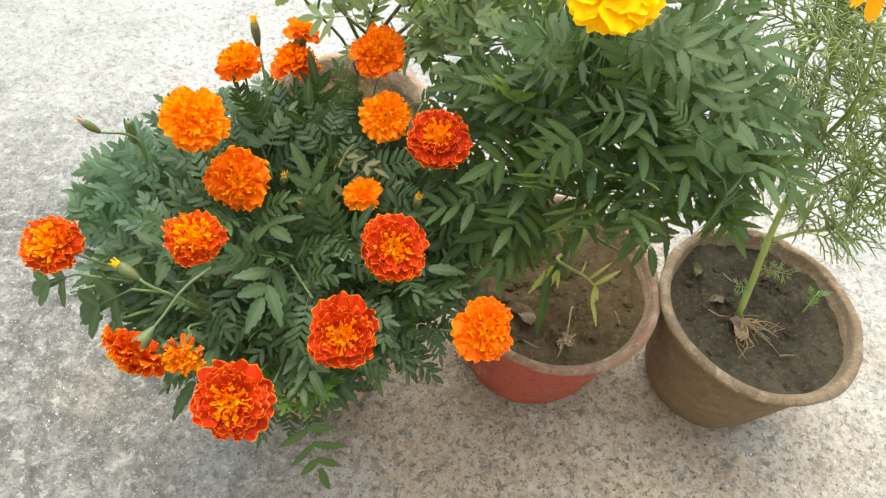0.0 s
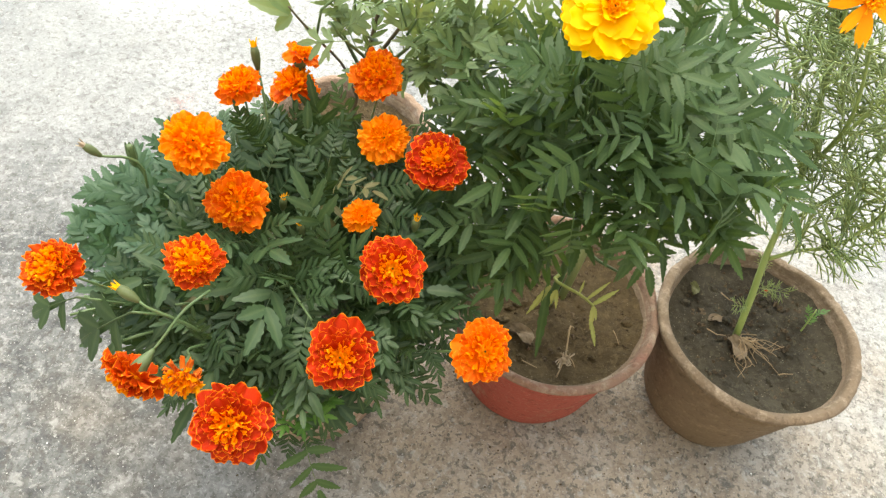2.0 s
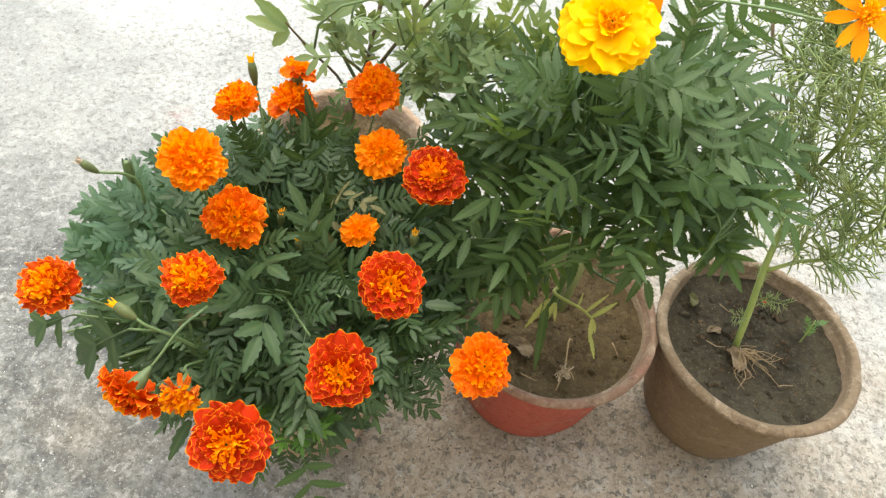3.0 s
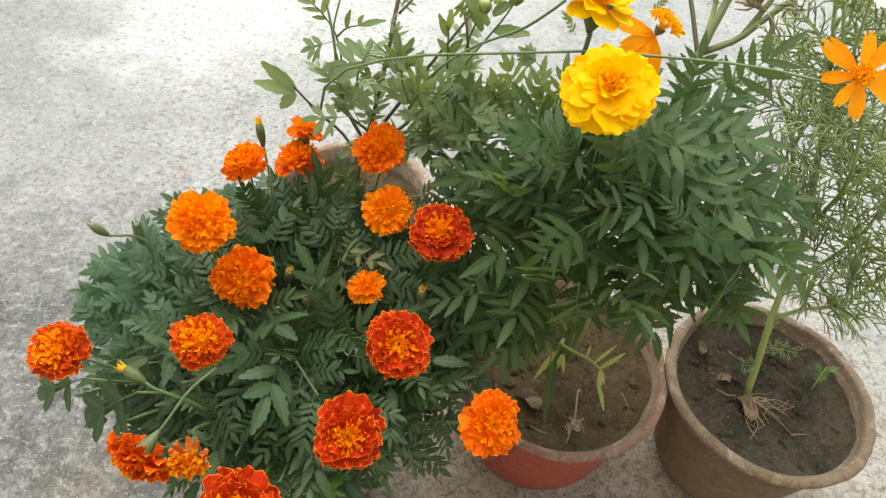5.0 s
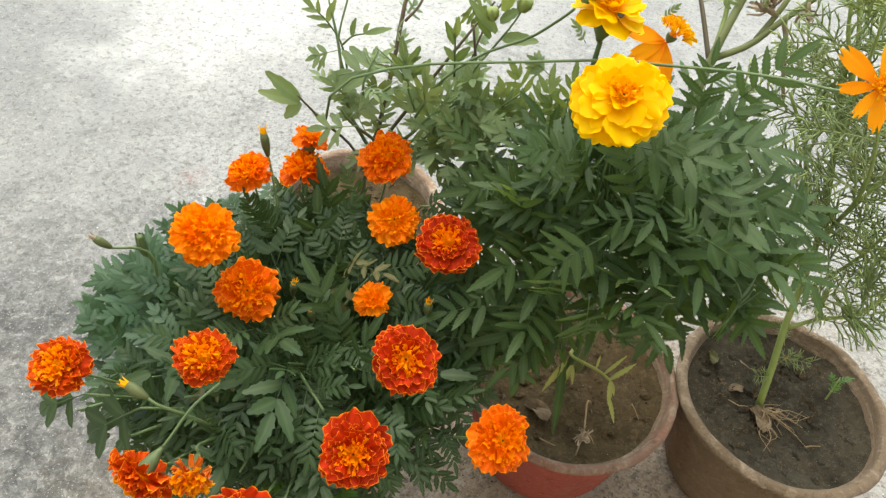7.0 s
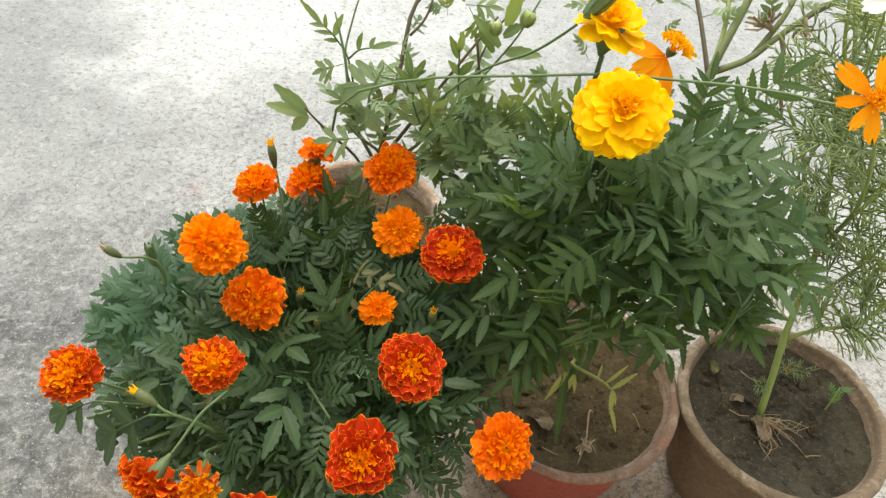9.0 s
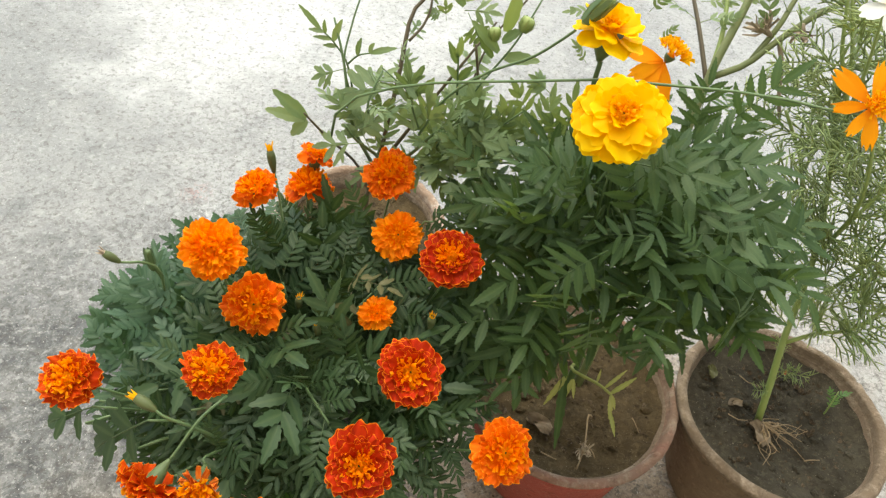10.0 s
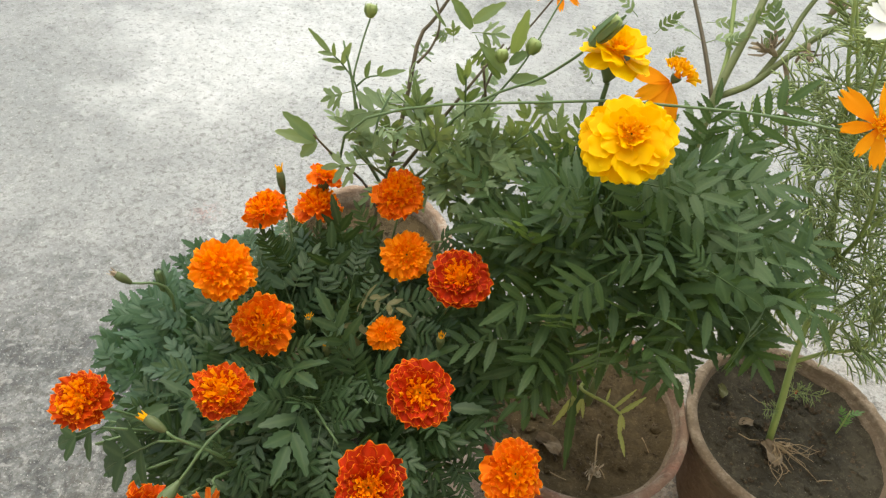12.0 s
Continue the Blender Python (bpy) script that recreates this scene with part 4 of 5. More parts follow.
for pts, leaves in (
        (((-0.14, 0.36, 0.28), (-0.135, 0.314, 0.312), (-0.11, 0.283, 0.303), (-0.1, 0.26, 0.293)), (((-0.1, 0.26, 0.293), (-0.065, 0.19, 0.257)), ((-0.11, 0.283, 0.303), (-0.04, 0.285, 0.3)))),
        (((-0.15, 0.36, 0.27), (-0.135, 0.3, 0.29), (-0.129, 0.266, 0.282)), (((-0.129, 0.266, 0.282), (-0.133, 0.212, 0.272)),)),
        (((-0.24, 0.38, 0.3), (-0.29, 0.31, 0.36), (-0.315, 0.289, 0.368)), (((-0.29, 0.31, 0.36), (-0.33, 0.34, 0.36)),)),
        (((-0.2, 0.37, 0.29), (-0.245, 0.3, 0.35), (-0.265, 0.28, 0.358)), (((-0.25, 0.3, 0.35), (-0.29, 0.27, 0.36)),)),
        (((-0.07, 0.39, 0.28), (-0.045, 0.35, 0.29)), (((-0.045, 0.35, 0.29), (-0.043, 0.305, 0.255)), ((-0.045, 0.35, 0.29), (0.0, 0.325, 0.27))))):
    br, line = branch(french, pts, 0.002, 0.0012, "stem", 7)
    for base, tip in leaves:
        base, tip = Vector(base), Vector(tip)
        set_leaf("african" if tip.z < 0.26 else "broad" if tip.x < -0.25 or tip.z > 0.29 else "french", br, base, tip - base, rng, (tip - base).length / (0.07 if tip.x < -0.25 else 0.108 if tip.z < 0.26 else 0.08), Vector((0, -0.4, 1)))
# taller shoots at the back, in front of the pot behind
for base, tip in (
        ((-0.187, 0.500, 0.378), (-0.213, 0.495, 0.433)), ((-0.181, 0.530, 0.359), (-0.179, 0.525, 0.429)), ((-0.159, 0.530, 0.365), (-0.129, 0.525, 0.449)), ((-0.148, 0.550, 0.366), (-0.161, 0.545, 0.429)),
        ((-0.115, 0.560, 0.383), (-0.132, 0.555, 0.439)), ((-0.065, 0.530, 0.432), (-0.038, 0.525, 0.464)), ((-0.204, 0.500, 0.391), (-0.226, 0.495, 0.448)),
        ((-0.150, 0.500, 0.371), (-0.159, 0.495, 0.432)), ((-0.130, 0.500, 0.36), (-0.122, 0.495, 0.41))):
    base, tip = Vector(base), Vector(tip)
    br, line = branch(french, [HUB + Vector((0, 0.02, 0)), HUB.lerp(base, 0.6) - UP * 0.02, base, base.lerp(tip, 0.6)], 0.0018, 0.001, "stem", 9)
    set_leaf("french", br, base.lerp(tip, 0.3), tip - base, rng, 0.85, Vector((0, -0.6, 0.8)))
    for side in (-1, 1):
        if any(near_axis(base + Vector((side * 0.03, 0, 0.02)) * q, FACES, 0.03) for q in (0.5, 1.3)):
            continue
        set_leaf("french", br, base, (tip - base).normalized() * 0.5 + Vector((side * 0.8, -0.1, 0)), rng, 0.75, Vector((0, -0.6, 0.8)))
# two broad cut leaves at the open side
for base, tip, size in (((-0.249, 0.285, 0.403), (-0.335, 0.272, 0.325), 1.15), ((-0.294, 0.285, 0.41), (-0.359, 0.275, 0.368), 0.8)):
    base, tip = Vector(base), Vector(tip)
    br, line = branch(french, [HUB, HUB.lerp(base, 0.6) - UP * 0.02, base], 0.0018, 0.0011, "stem", 8)
    part("leaf", LEAVES["french_lobed"][0], br, aim(base, tip - base, (-0.2, -0.6, 0.8), size))
# a low shoot that hangs out over the rim, fresh green at its tip
br, line = branch(french, [(-0.14, 0.36, 0.28), (-0.125, 0.31, 0.3), (-0.109, 0.28, 0.294)], 0.0022, 0.0014, "stem", 7)
for k in range(11):
    a = k * 0.65
    set_leaf("fresh", br, (-0.109 + 0.006 * math.cos(a), 0.28 + 0.006 * math.sin(a), 0.295), (math.cos(a), math.sin(a) + 0.1, 0.5), rng, 0.95)
for base, tip in (((-0.107, 0.278, 0.293), (-0.15, 0.3, 0.31)), ((-0.107, 0.278, 0.293), (-0.06, 0.262, 0.27)), ((-0.1, 0.27, 0.29), (-0.085, 0.235, 0.262)), ((-0.112, 0.275, 0.29), (-0.118, 0.23, 0.26)), ((-0.105, 0.285, 0.29), (-0.075, 0.3, 0.29))):
    base, tip = Vector(base), Vector(tip)
    set_leaf("french", br, base, tip - base, rng, (tip - base).length / 0.07, Vector((0, -0.6, 1)))
for base, tip in (((-0.088, 0.283, 0.299), (-0.033, 0.288, 0.302)), ((-0.093, 0.28, 0.297), (-0.088, 0.265, 0.28)), ((-0.083, 0.281, 0.297), (-0.075, 0.265, 0.28)), ((-0.078, 0.281, 0.297), (-0.057, 0.266, 0.285)), ((-0.08, 0.28, 0.297), (-0.06, 0.275, 0.29))):
    blade(br, "french_leaf", base, tip, 0.0095)

for at, way in (((-0.12, 0.47, 0.40), (0.1, -0.2, 0.5)), ((-0.115, 0.475, 0.4), (0.4, -0.1, 0.2)), ((-0.118, 0.465, 0.395), (-0.1, -0.5, -0.3)), ((-0.2, 0.36, 0.37), (-0.2, -0.6, 0.1))):
    set_leaf("tired", french, at, way, rng, 0.7)

# ---- the african marigold, tall and dark, with one great yellow flower ----
rng = random.Random(8)
african = thing("african_marigold_plant", (0.15, 0.546, 0.16), "tall dark green marigold with large yellow flower in red pot", "marigold")
stem, trunk = branch(african, [(0.15, 0.55, 0.155), (0.148, 0.545, 0.28), (0.13, 0.53, 0.42), (0.105, 0.5, 0.54), (0.088, 0.483, 0.632)], 0.0055, 0.0026, "stem_green", 16, "main_stem")
AXIS = Vector((0.14, 0.52, 0.42))
CROWN = (Vector((0.152, 0.515, 0.503)), (0.178, 0.145, 0.135))
YELLOW = [(Vector((0.085, 0.468, 0.657)), Vector((-0.1, -0.75, 0.6)).normalized()), (Vector((0.072, 0.547, 0.677)), Vector((0, -0.7, 0.7)).normalized())]
dress(stem, trunk, "african", rng, 26, 0.45, 0.99, 1.0, -0.1, 0.3, None, CROWN, 0.12, YELLOW)
for k in range(38):
    i = 5 + (k * 8) // 38
    at = trunk[i]
    a = k * 2.39996 + 0.6
    out = Vector((0.02 + math.cos(a) * 1.2, math.sin(a), 0))
    reach = rng.uniform(0.06, 0.115)
    tip = at + out * reach + UP * rng.uniform(0.015, 0.095)
    if sum(((tip - CROWN[0])[q] / CROWN[1][q]) ** 2 for q in range(3)) > 0.75:
        tip = at.lerp(tip, 0.6)
    br, line = branch(african, [at, at.lerp(tip, 0.5) - UP * 0.008, tip], 0.0024, 0.0014, "stem_green", 7)
    dress(br, line, "african", rng, 6, 0.2, 1.05, 1.0, -0.4, 0.3, AXIS, CROWN, 0.12, YELLOW + FACES)


for tip in ((0.03, 0.47, 0.40), (0.02, 0.50, 0.365), (0.06, 0.445, 0.365), (0.005, 0.52, 0.42), (0.05, 0.44, 0.42), (0.1, 0.445, 0.38), (0.0, 0.55, 0.46), (0.02, 0.57, 0.52)):
    tip = Vector(tip)
    at = trunk[min(12, max(3, int((tip.z - 0.2) * 34)))]
    br, line = branch(african, [at, at.lerp(tip, 0.5) + UP * 0.01, tip], 0.0022, 0.0012, "stem_green", 7)
    dress(br, line, "african", rng, 5, 0.4, 1.05, 0.9, -0.3, 0.3, AXIS, (Vector((0.045, 0.49, 0.41)), (0.1, 0.12, 0.13)), 0.1, FACES)


for tip in ((-0.007, 0.550, 0.482), (0.005, 0.530, 0.457), (-0.001, 0.520, 0.426), (0.208, 0.580, 0.557), (0.295, 0.530, 0.496), (0.217, 0.600, 0.577)):
    tip = Vector(tip)
    at = trunk[min(13, max(4, int((tip.z - 0.2) * 34)))]
    br, line = branch(african, [at, at.lerp(tip, 0.5) + UP * 0.01, tip], 0.002, 0.001, "stem_green", 7)
    dress(br, line, "african", rng, 4, 0.6, 1.02, 0.75, -0.25, 0.3, AXIS, None, 0.08, FACES + YELLOW)


def leaf_to(kind, owner, base, tip, natural, rng, up=(0, -0.35, 1)):
    base, tip = Vector(base), Vector(tip)
    return set_leaf(kind, owner, base, tip - base, rng, (tip - base).length / natural, Vector(up))


# the large leaves that stand out in front, each on its own shoot
FRONT = [
    ((0.097, 0.412, 0.565), (0.045, 0.406, 0.507)), ((0.125, 0.418, 0.581), (0.075, 0.420, 0.578)),     ((0.167, 0.413, 0.578), (0.140, 0.420, 0.597)), ((0.013, 0.470, 0.546), (-0.001, 0.454, 0.505)), ((0.073, 0.467, 0.599), (0.017, 0.476, 0.574)),
    ((0.097, 0.393, 0.513), (0.108, 0.397, 0.424)), ((0.153, 0.387, 0.526), (0.149, 0.390, 0.447)), ((0.201, 0.401, 0.549), (0.259, 0.414, 0.466)),
    ((0.183, 0.417, 0.580), (0.188, 0.470, 0.622)), ((0.067, 0.407, 0.525), (0.064, 0.404, 0.462)), ((0.113, 0.455, 0.607), (0.148, 0.475, 0.627)),
    ((0.146, 0.445, 0.605), (0.188, 0.456, 0.617)), ((0.039, 0.444, 0.557), (-0.010, 0.490, 0.500)), ((0.054, 0.444, 0.573), (0.065, 0.462, 0.603))]
LOW = [
    ((0.028, 0.460, 0.433), (0.005, 0.430, 0.429)), ((0.050, 0.460, 0.403), (0.030, 0.430, 0.361)), ((0.025, 0.460, 0.377), (-0.018, 0.430, 0.386)),
    ((0.073, 0.460, 0.371), (0.066, 0.430, 0.320)), ((0.019, 0.460, 0.335), (0.005, 0.430, 0.333)), ((0.044, 0.460, 0.470), (0.016, 0.430, 0.465)),
    ((0.068, 0.465, 0.385), (0.061, 0.41, 0.308)), ((0.207, 0.453, 0.495), (0.274, 0.444, 0.432)), ((0.178, 0.54, 0.585), (0.266, 0.565, 0.574)),
    ((0.015, 0.53, 0.50), (-0.02, 0.51, 0.49)), 
    ((0.15, 0.47, 0.46), (0.224, 0.453, 0.366)), ((0.215, 0.476, 0.535), (0.321, 0.53, 0.523))]
for base, tip in FRONT + LOW:
    if any(near_axis(Vector(base).lerp(Vector(tip), s), FACES, 0.04) for s in (0.0, 0.4, 0.8, 1.1)):
        continue
    at = min(trunk[5:15], key=lambda p: (p - Vector(base)).length)
    br, line = branch(african, [at, at.lerp(Vector(base), 0.55) - UP * 0.07 + Vector((0, 0.03, 0)), Vector(base) + Vector((0, 0.015, -0.02)), base], 0.0012, 0.0008, "stem_green", 8)
    leaf_to("african", br, base, tip, 0.108, rng, (0.05, -0.55, 0.8))
shoot, line = branch(african, [trunk[11], (0.15, 0.46, 0.54), (0.165, 0.416, 0.576)], 0.0014, 0.001, "stem_green", 8)
part("leaf", LEAVES["african_broad"][0], shoot, aim((0.165, 0.414, 0.578), (0.045, -0.012, -0.016), (0.1, -0.5, 0.8), 0.62))
bloom(african, Vector((0.085, 0.463, 0.653)), (-0.08, -0.55, 0.83), 0.0345, "yellow", "african", "yellow", "african", rng, "large ruffled bright yellow flower", 0.66)
br, line = branch(african, [trunk[10], (0.1, 0.545, 0.53), (0.074, 0.55, 0.6), (0.072, 0.55, 0.645)], 0.0028, 0.0022, "stem_green", 8, "flower_stem")
bloom(african, Vector((0.072, 0.547, 0.675)), (0.05, -0.12, 0.98), 0.027, "yellow", "semi", "yellow", "african", rng, "half-open golden yellow flower", 0.5)

# old forked stems behind it, with dried heads
for pts, r0, r1, mat in (
        (((0.165, 0.56, 0.155), (0.195, 0.64, 0.29), (0.22, 0.72, 0.422), (0.229, 0.757, 0.522), (0.242, 0.786, 0.564), (0.26, 0.825, 0.609), (0.275, 0.87, 0.66)), 0.006, 0.0042, "stem_old"),
        (((0.229, 0.757, 0.522), (0.214, 0.797, 0.556), (0.204, 0.824, 0.576), (0.188, 0.862, 0.605)), 0.003, 0.0022, "stem_dark"),
        (((0.232, 0.768, 0.534), (0.239, 0.806, 0.563), (0.239, 0.858, 0.601), (0.238, 0.89, 0.63)), 0.0032, 0.0022, "stem_pale"),
        (((0.234, 0.763, 0.526), (0.268, 0.773, 0.543), (0.292, 0.785, 0.567), (0.327, 0.803, 0.597), (0.351, 0.809, 0.615), (0.385, 0.83, 0.65)), 0.0042, 0.003, "stem_old"),
        (((0.274, 0.778, 0.548), (0.295, 0.801, 0.582), (0.309, 0.826, 0.607), (0.33, 0.85, 0.64)), 0.0036, 0.0026, "stem_old"),
        (((0.298, 0.787, 0.569), (0.309, 0.779, 0.546), (0.321, 0.77, 0.508), (0.33, 0.765, 0.488)), 0.003, 0.002, "dry")):
    branch(african, pts, r0, r1, mat, 12, "old_stem")


def dried_head(plant, at, n, size, rng, label="dried brown flower head"):
    g = Geo()
    n = Vector(n).normalized()
    for k in range(26):
        a = rng.uniform(0, 6.28)
        x = n.orthogonal().normalized()
        r = x * math.cos(a) + n.cross(x) * math.sin(a)
        l = size * rng.uniform(0.5, 1.1)
        b = Vector(at) + r * size * 0.15
        way = (n * rng.uniform(0.1, 1.0) + r * rng.uniform(0.2, 1.0)).normalized()
        w = way.cross(r + jitter(rng, 0.4)).normalized() * size * 0.09
        kink = jitter(rng, size * 0.18)
        g.sheet([[b - w * 0.5, b + w * 0.5], [b + way * l * 0.5 - w + kink, b + way * l * 0.5 + w + kink], [b + way * l - w * 0.7 - kink * 0.5, b + way * l + w * 0.7 - kink]])
    g.tube([Vector(at) - n * size * 0.5, Vector(at) + n * size * 0.2], [size * 0.12, size * 0.26], 7)
    return part("dried_flower", g.mesh("dried_flower", "dry"), plant, None, label)


dried_head(african, (0.28, 0.793, 0.577), (-0.8, 0.1, 0.5), 0.02, rng)
dried_head(african, (0.345, 0.838, 0.618), (0.3, 0.3, 0.6), 0.022, rng)
dried_head(african, (0.318, 0.792, 0.583), (0.2, -0.3, -0.9), 0.018, rng)
for base, tip in (
        ((0.068, 0.600, 0.663), (0.036, 0.590, 0.666)), ((0.093, 0.620, 0.673), (0.066, 0.610, 0.699)), ((0.112, 0.620, 0.660), (0.122, 0.610, 0.689)), ((0.212, 0.840, 0.577), (0.253, 0.830, 0.588)),
        ((0.228, 0.800, 0.564), (0.250, 0.790, 0.595)), ((0.130, 0.620, 0.635), (0.140, 0.610, 0.656)), ((0.250, 0.800, 0.600), (0.260, 0.790, 0.633)), ((0.263, 0.800, 0.591), (0.286, 0.790, 0.576)),
        ((0.263, 0.780, 0.490), (0.298, 0.770, 0.491)), ((0.065, 0.580, 0.624), (0.050, 0.570, 0.647))):
    leaf_to("cut", african, base, tip, 0.065, rng, (0, -0.6, 0.8))
for at, way, s in (((0.21, 0.81, 0.565), (0.6, 0.1, 0.3), 0.9), ((0.21, 0.81, 0.565), (-0.8, 0.2, 0.3), 0.9), ((0.24, 0.83, 0.585), (0.7, 0.2, 0.2), 0.8),
                   ((0.285, 0.793, 0.575), (-0.3, 0.4, 0.8), 1.0), ((0.3, 0.81, 0.595), (-0.5, 0.5, 0.6), 1.0), ((0.3, 0.81, 0.595), (0.7, -0.1, 0.2), 0.7),
                   ((0.327, 0.803, 0.597), (0.6, -0.4, 0.2), 0.8), ((0.27, 0.83, 0.62), (0.8, 0.3, 0.4), 1.1), ((0.238, 0.87, 0.61), (-0.6, 0.3, 0.4), 0.9)):
    set_leaf("cut", african, at, way, rng, s)

# ---- the tall cosmos behind, thin dark stems and pale cut leaves ----
rng = random.Random(14)
back = thing("sulphur_cosmos_plant", (-0.178, 0.76, 0.165), "airy light green cosmos with orange flowers in terracotta pot", "cosmos")
foot = Vector((-0.17, 0.755, 0.16))


def back_stem(pts, r0, r1, mat, leaves, size=0.9, start=0.2, name="branch"):
    br, line = branch(back, pts, r0, r1, mat, 14, name)
    if leaves:
        dress(br, line, "back", rng, int(leaves * 0.75), start, 1.0, size * 0.82, 0.1, 0.5, None, (Vector((-0.08, 0.63, 0.5)), (0.125, 0.135, 0.085)), 0.085, FACES)
    return line


back_stem((foot, (-0.15, 0.69, 0.33), (-0.124, 0.63, 0.45), (-0.113, 0.655, 0.53), (-0.109, 0.689, 0.581), (-0.095, 0.705, 0.6), (-0.077, 0.72, 0.63)), 0.0034, 0.0016, "stem_dark", 12, 0.8, 0.45, "main_stem")
back_stem(((-0.107, 0.672, 0.563), (-0.094, 0.686, 0.578), (-0.09, 0.7, 0.6), (-0.104, 0.72, 0.63)), 0.0016, 0.001, "stem_dark", 5, 0.6)
back_stem(((-0.15, 0.69, 0.33), (-0.15, 0.62, 0.43), (-0.166, 0.572, 0.497), (-0.179, 0.558, 0.526), (-0.185, 0.551, 0.541)), 0.0019, 0.0009, "stem_dark", 9, 0.85, 0.4)
back_stem(((-0.14, 0.66, 0.40), (-0.15, 0.6, 0.5), (-0.161, 0.611, 0.564), (-0.175, 0.63, 0.6)), 0.0024, 0.001, "stem", 10, 0.8, 0.3)
back_stem(((-0.13, 0.64, 0.42), (-0.09, 0.6, 0.47), (-0.06, 0.6, 0.51), (-0.02, 0.61, 0.53)), 0.0024, 0.0012, "stem", 14, 0.95, 0.1)
back_stem(((-0.12, 0.64, 0.43), (-0.08, 0.65, 0.5), (-0.05, 0.66, 0.55), (-0.02, 0.69, 0.59)), 0.0024, 0.0012, "stem_dark", 9, 0.85, 0.2)
back_stem(((-0.14, 0.67, 0.38), (-0.08, 0.67, 0.4), (-0.03, 0.65, 0.42), (0.0, 0.64, 0.43)), 0.0022, 0.0012, "stem_dark", 11, 0.95, 0.2)
back_stem(((-0.13, 0.65, 0.4), (-0.12, 0.6, 0.46), (-0.14, 0.575, 0.5), (-0.15, 0.57, 0.52)), 0.0022, 0.0012, "stem", 10, 0.85, 0.2)
back_stem(((-0.13, 0.66, 0.4), (-0.07, 0.62, 0.45), (-0.03, 0.6, 0.48), (0.0, 0.6, 0.5)), 0.0022, 0.0012, "stem", 10, 0.95, 0.2)
back_stem(((-0.12, 0.65, 0.45), (-0.12, 0.59, 0.5), (-0.13, 0.58, 0.54), (-0.12, 0.6, 0.57)), 0.002, 0.001, "stem", 7, 0.75, 0.3)
for pts in (((-0.155, 0.625, 0.519), (-0.161, 0.625, 0.554), (-0.176, 0.625, 0.578), (-0.188, 0.625, 0.588)), ((-0.159, 0.620, 0.558), (-0.149, 0.620, 0.569), (-0.136, 0.620, 0.574)),
            ((-0.081, 0.600, 0.510), (-0.088, 0.600, 0.530), (-0.093, 0.600, 0.549), (-0.121, 0.600, 0.573)), ((-0.048, 0.640, 0.529), (-0.051, 0.640, 0.566), (-0.053, 0.640, 0.595))):
    branch(back, pts, 0.0012, 0.0007, "stem", 8)
branch(back, ((-0.015, 0.640, 0.499), (-0.026, 0.640, 0.540), (-0.036, 0.640, 0.590)), 0.0017, 0.0013, "stem_dark", 8)
# the leaf of three broad blades, and the small blades of the upper shoots
UPPER = [
    ((-0.184, 0.553, 0.534), (-0.212, 0.547, 0.565), 0.0135), ((-0.186, 0.553, 0.532), (-0.222, 0.547, 0.542), 0.0125), ((-0.183, 0.553, 0.532), (-0.199, 0.547, 0.515), 0.0135),
    ((-0.188, 0.625, 0.588), (-0.206, 0.619, 0.614), 0.006), ((-0.184, 0.625, 0.586), (-0.198, 0.619, 0.590), 0.005), ((-0.176, 0.625, 0.579), (-0.194, 0.619, 0.583), 0.005),
    ((-0.183, 0.625, 0.585), (-0.182, 0.619, 0.602), 0.005), ((-0.175, 0.625, 0.578), (-0.165, 0.619, 0.605), 0.008), ((-0.172, 0.625, 0.572), (-0.184, 0.619, 0.575), 0.005),
    ((-0.136, 0.620, 0.574), (-0.110, 0.614, 0.588), 0.007), ((-0.138, 0.620, 0.574), (-0.132, 0.614, 0.589), 0.007), ((-0.150, 0.620, 0.569), (-0.145, 0.614, 0.592), 0.0075)]
LEANING = [
    ((-0.009, 0.665, 0.595), (-0.001, 0.659, 0.645), 0.014), ((-0.007, 0.650, 0.575), (0.029, 0.644, 0.581), 0.014), ((-0.013, 0.655, 0.577), (-0.043, 0.649, 0.610), 0.012),
    ((-0.018, 0.655, 0.570), (-0.034, 0.649, 0.593), 0.008), ((-0.011, 0.655, 0.589), (0.007, 0.649, 0.609), 0.012), ((-0.056, 0.700, 0.597), (-0.080, 0.694, 0.632), 0.013),
    ((-0.055, 0.700, 0.604), (-0.025, 0.694, 0.633), 0.013), ((-0.083, 0.700, 0.594), (-0.100, 0.694, 0.618), 0.004), ((-0.050, 0.640, 0.548), (-0.061, 0.634, 0.565), 0.008),
    ((-0.052, 0.640, 0.566), (-0.062, 0.634, 0.592), 0.008), ((-0.052, 0.640, 0.573), (-0.050, 0.634, 0.599), 0.008), ((-0.048, 0.640, 0.548), (-0.036, 0.634, 0.569), 0.009)]
for base, tip, width in UPPER + LEANING:
    blade(back, "back_leaf", base, tip, width, 3, (rng.uniform(-0.3, 0.3), -0.6, 0.8), 0.05)
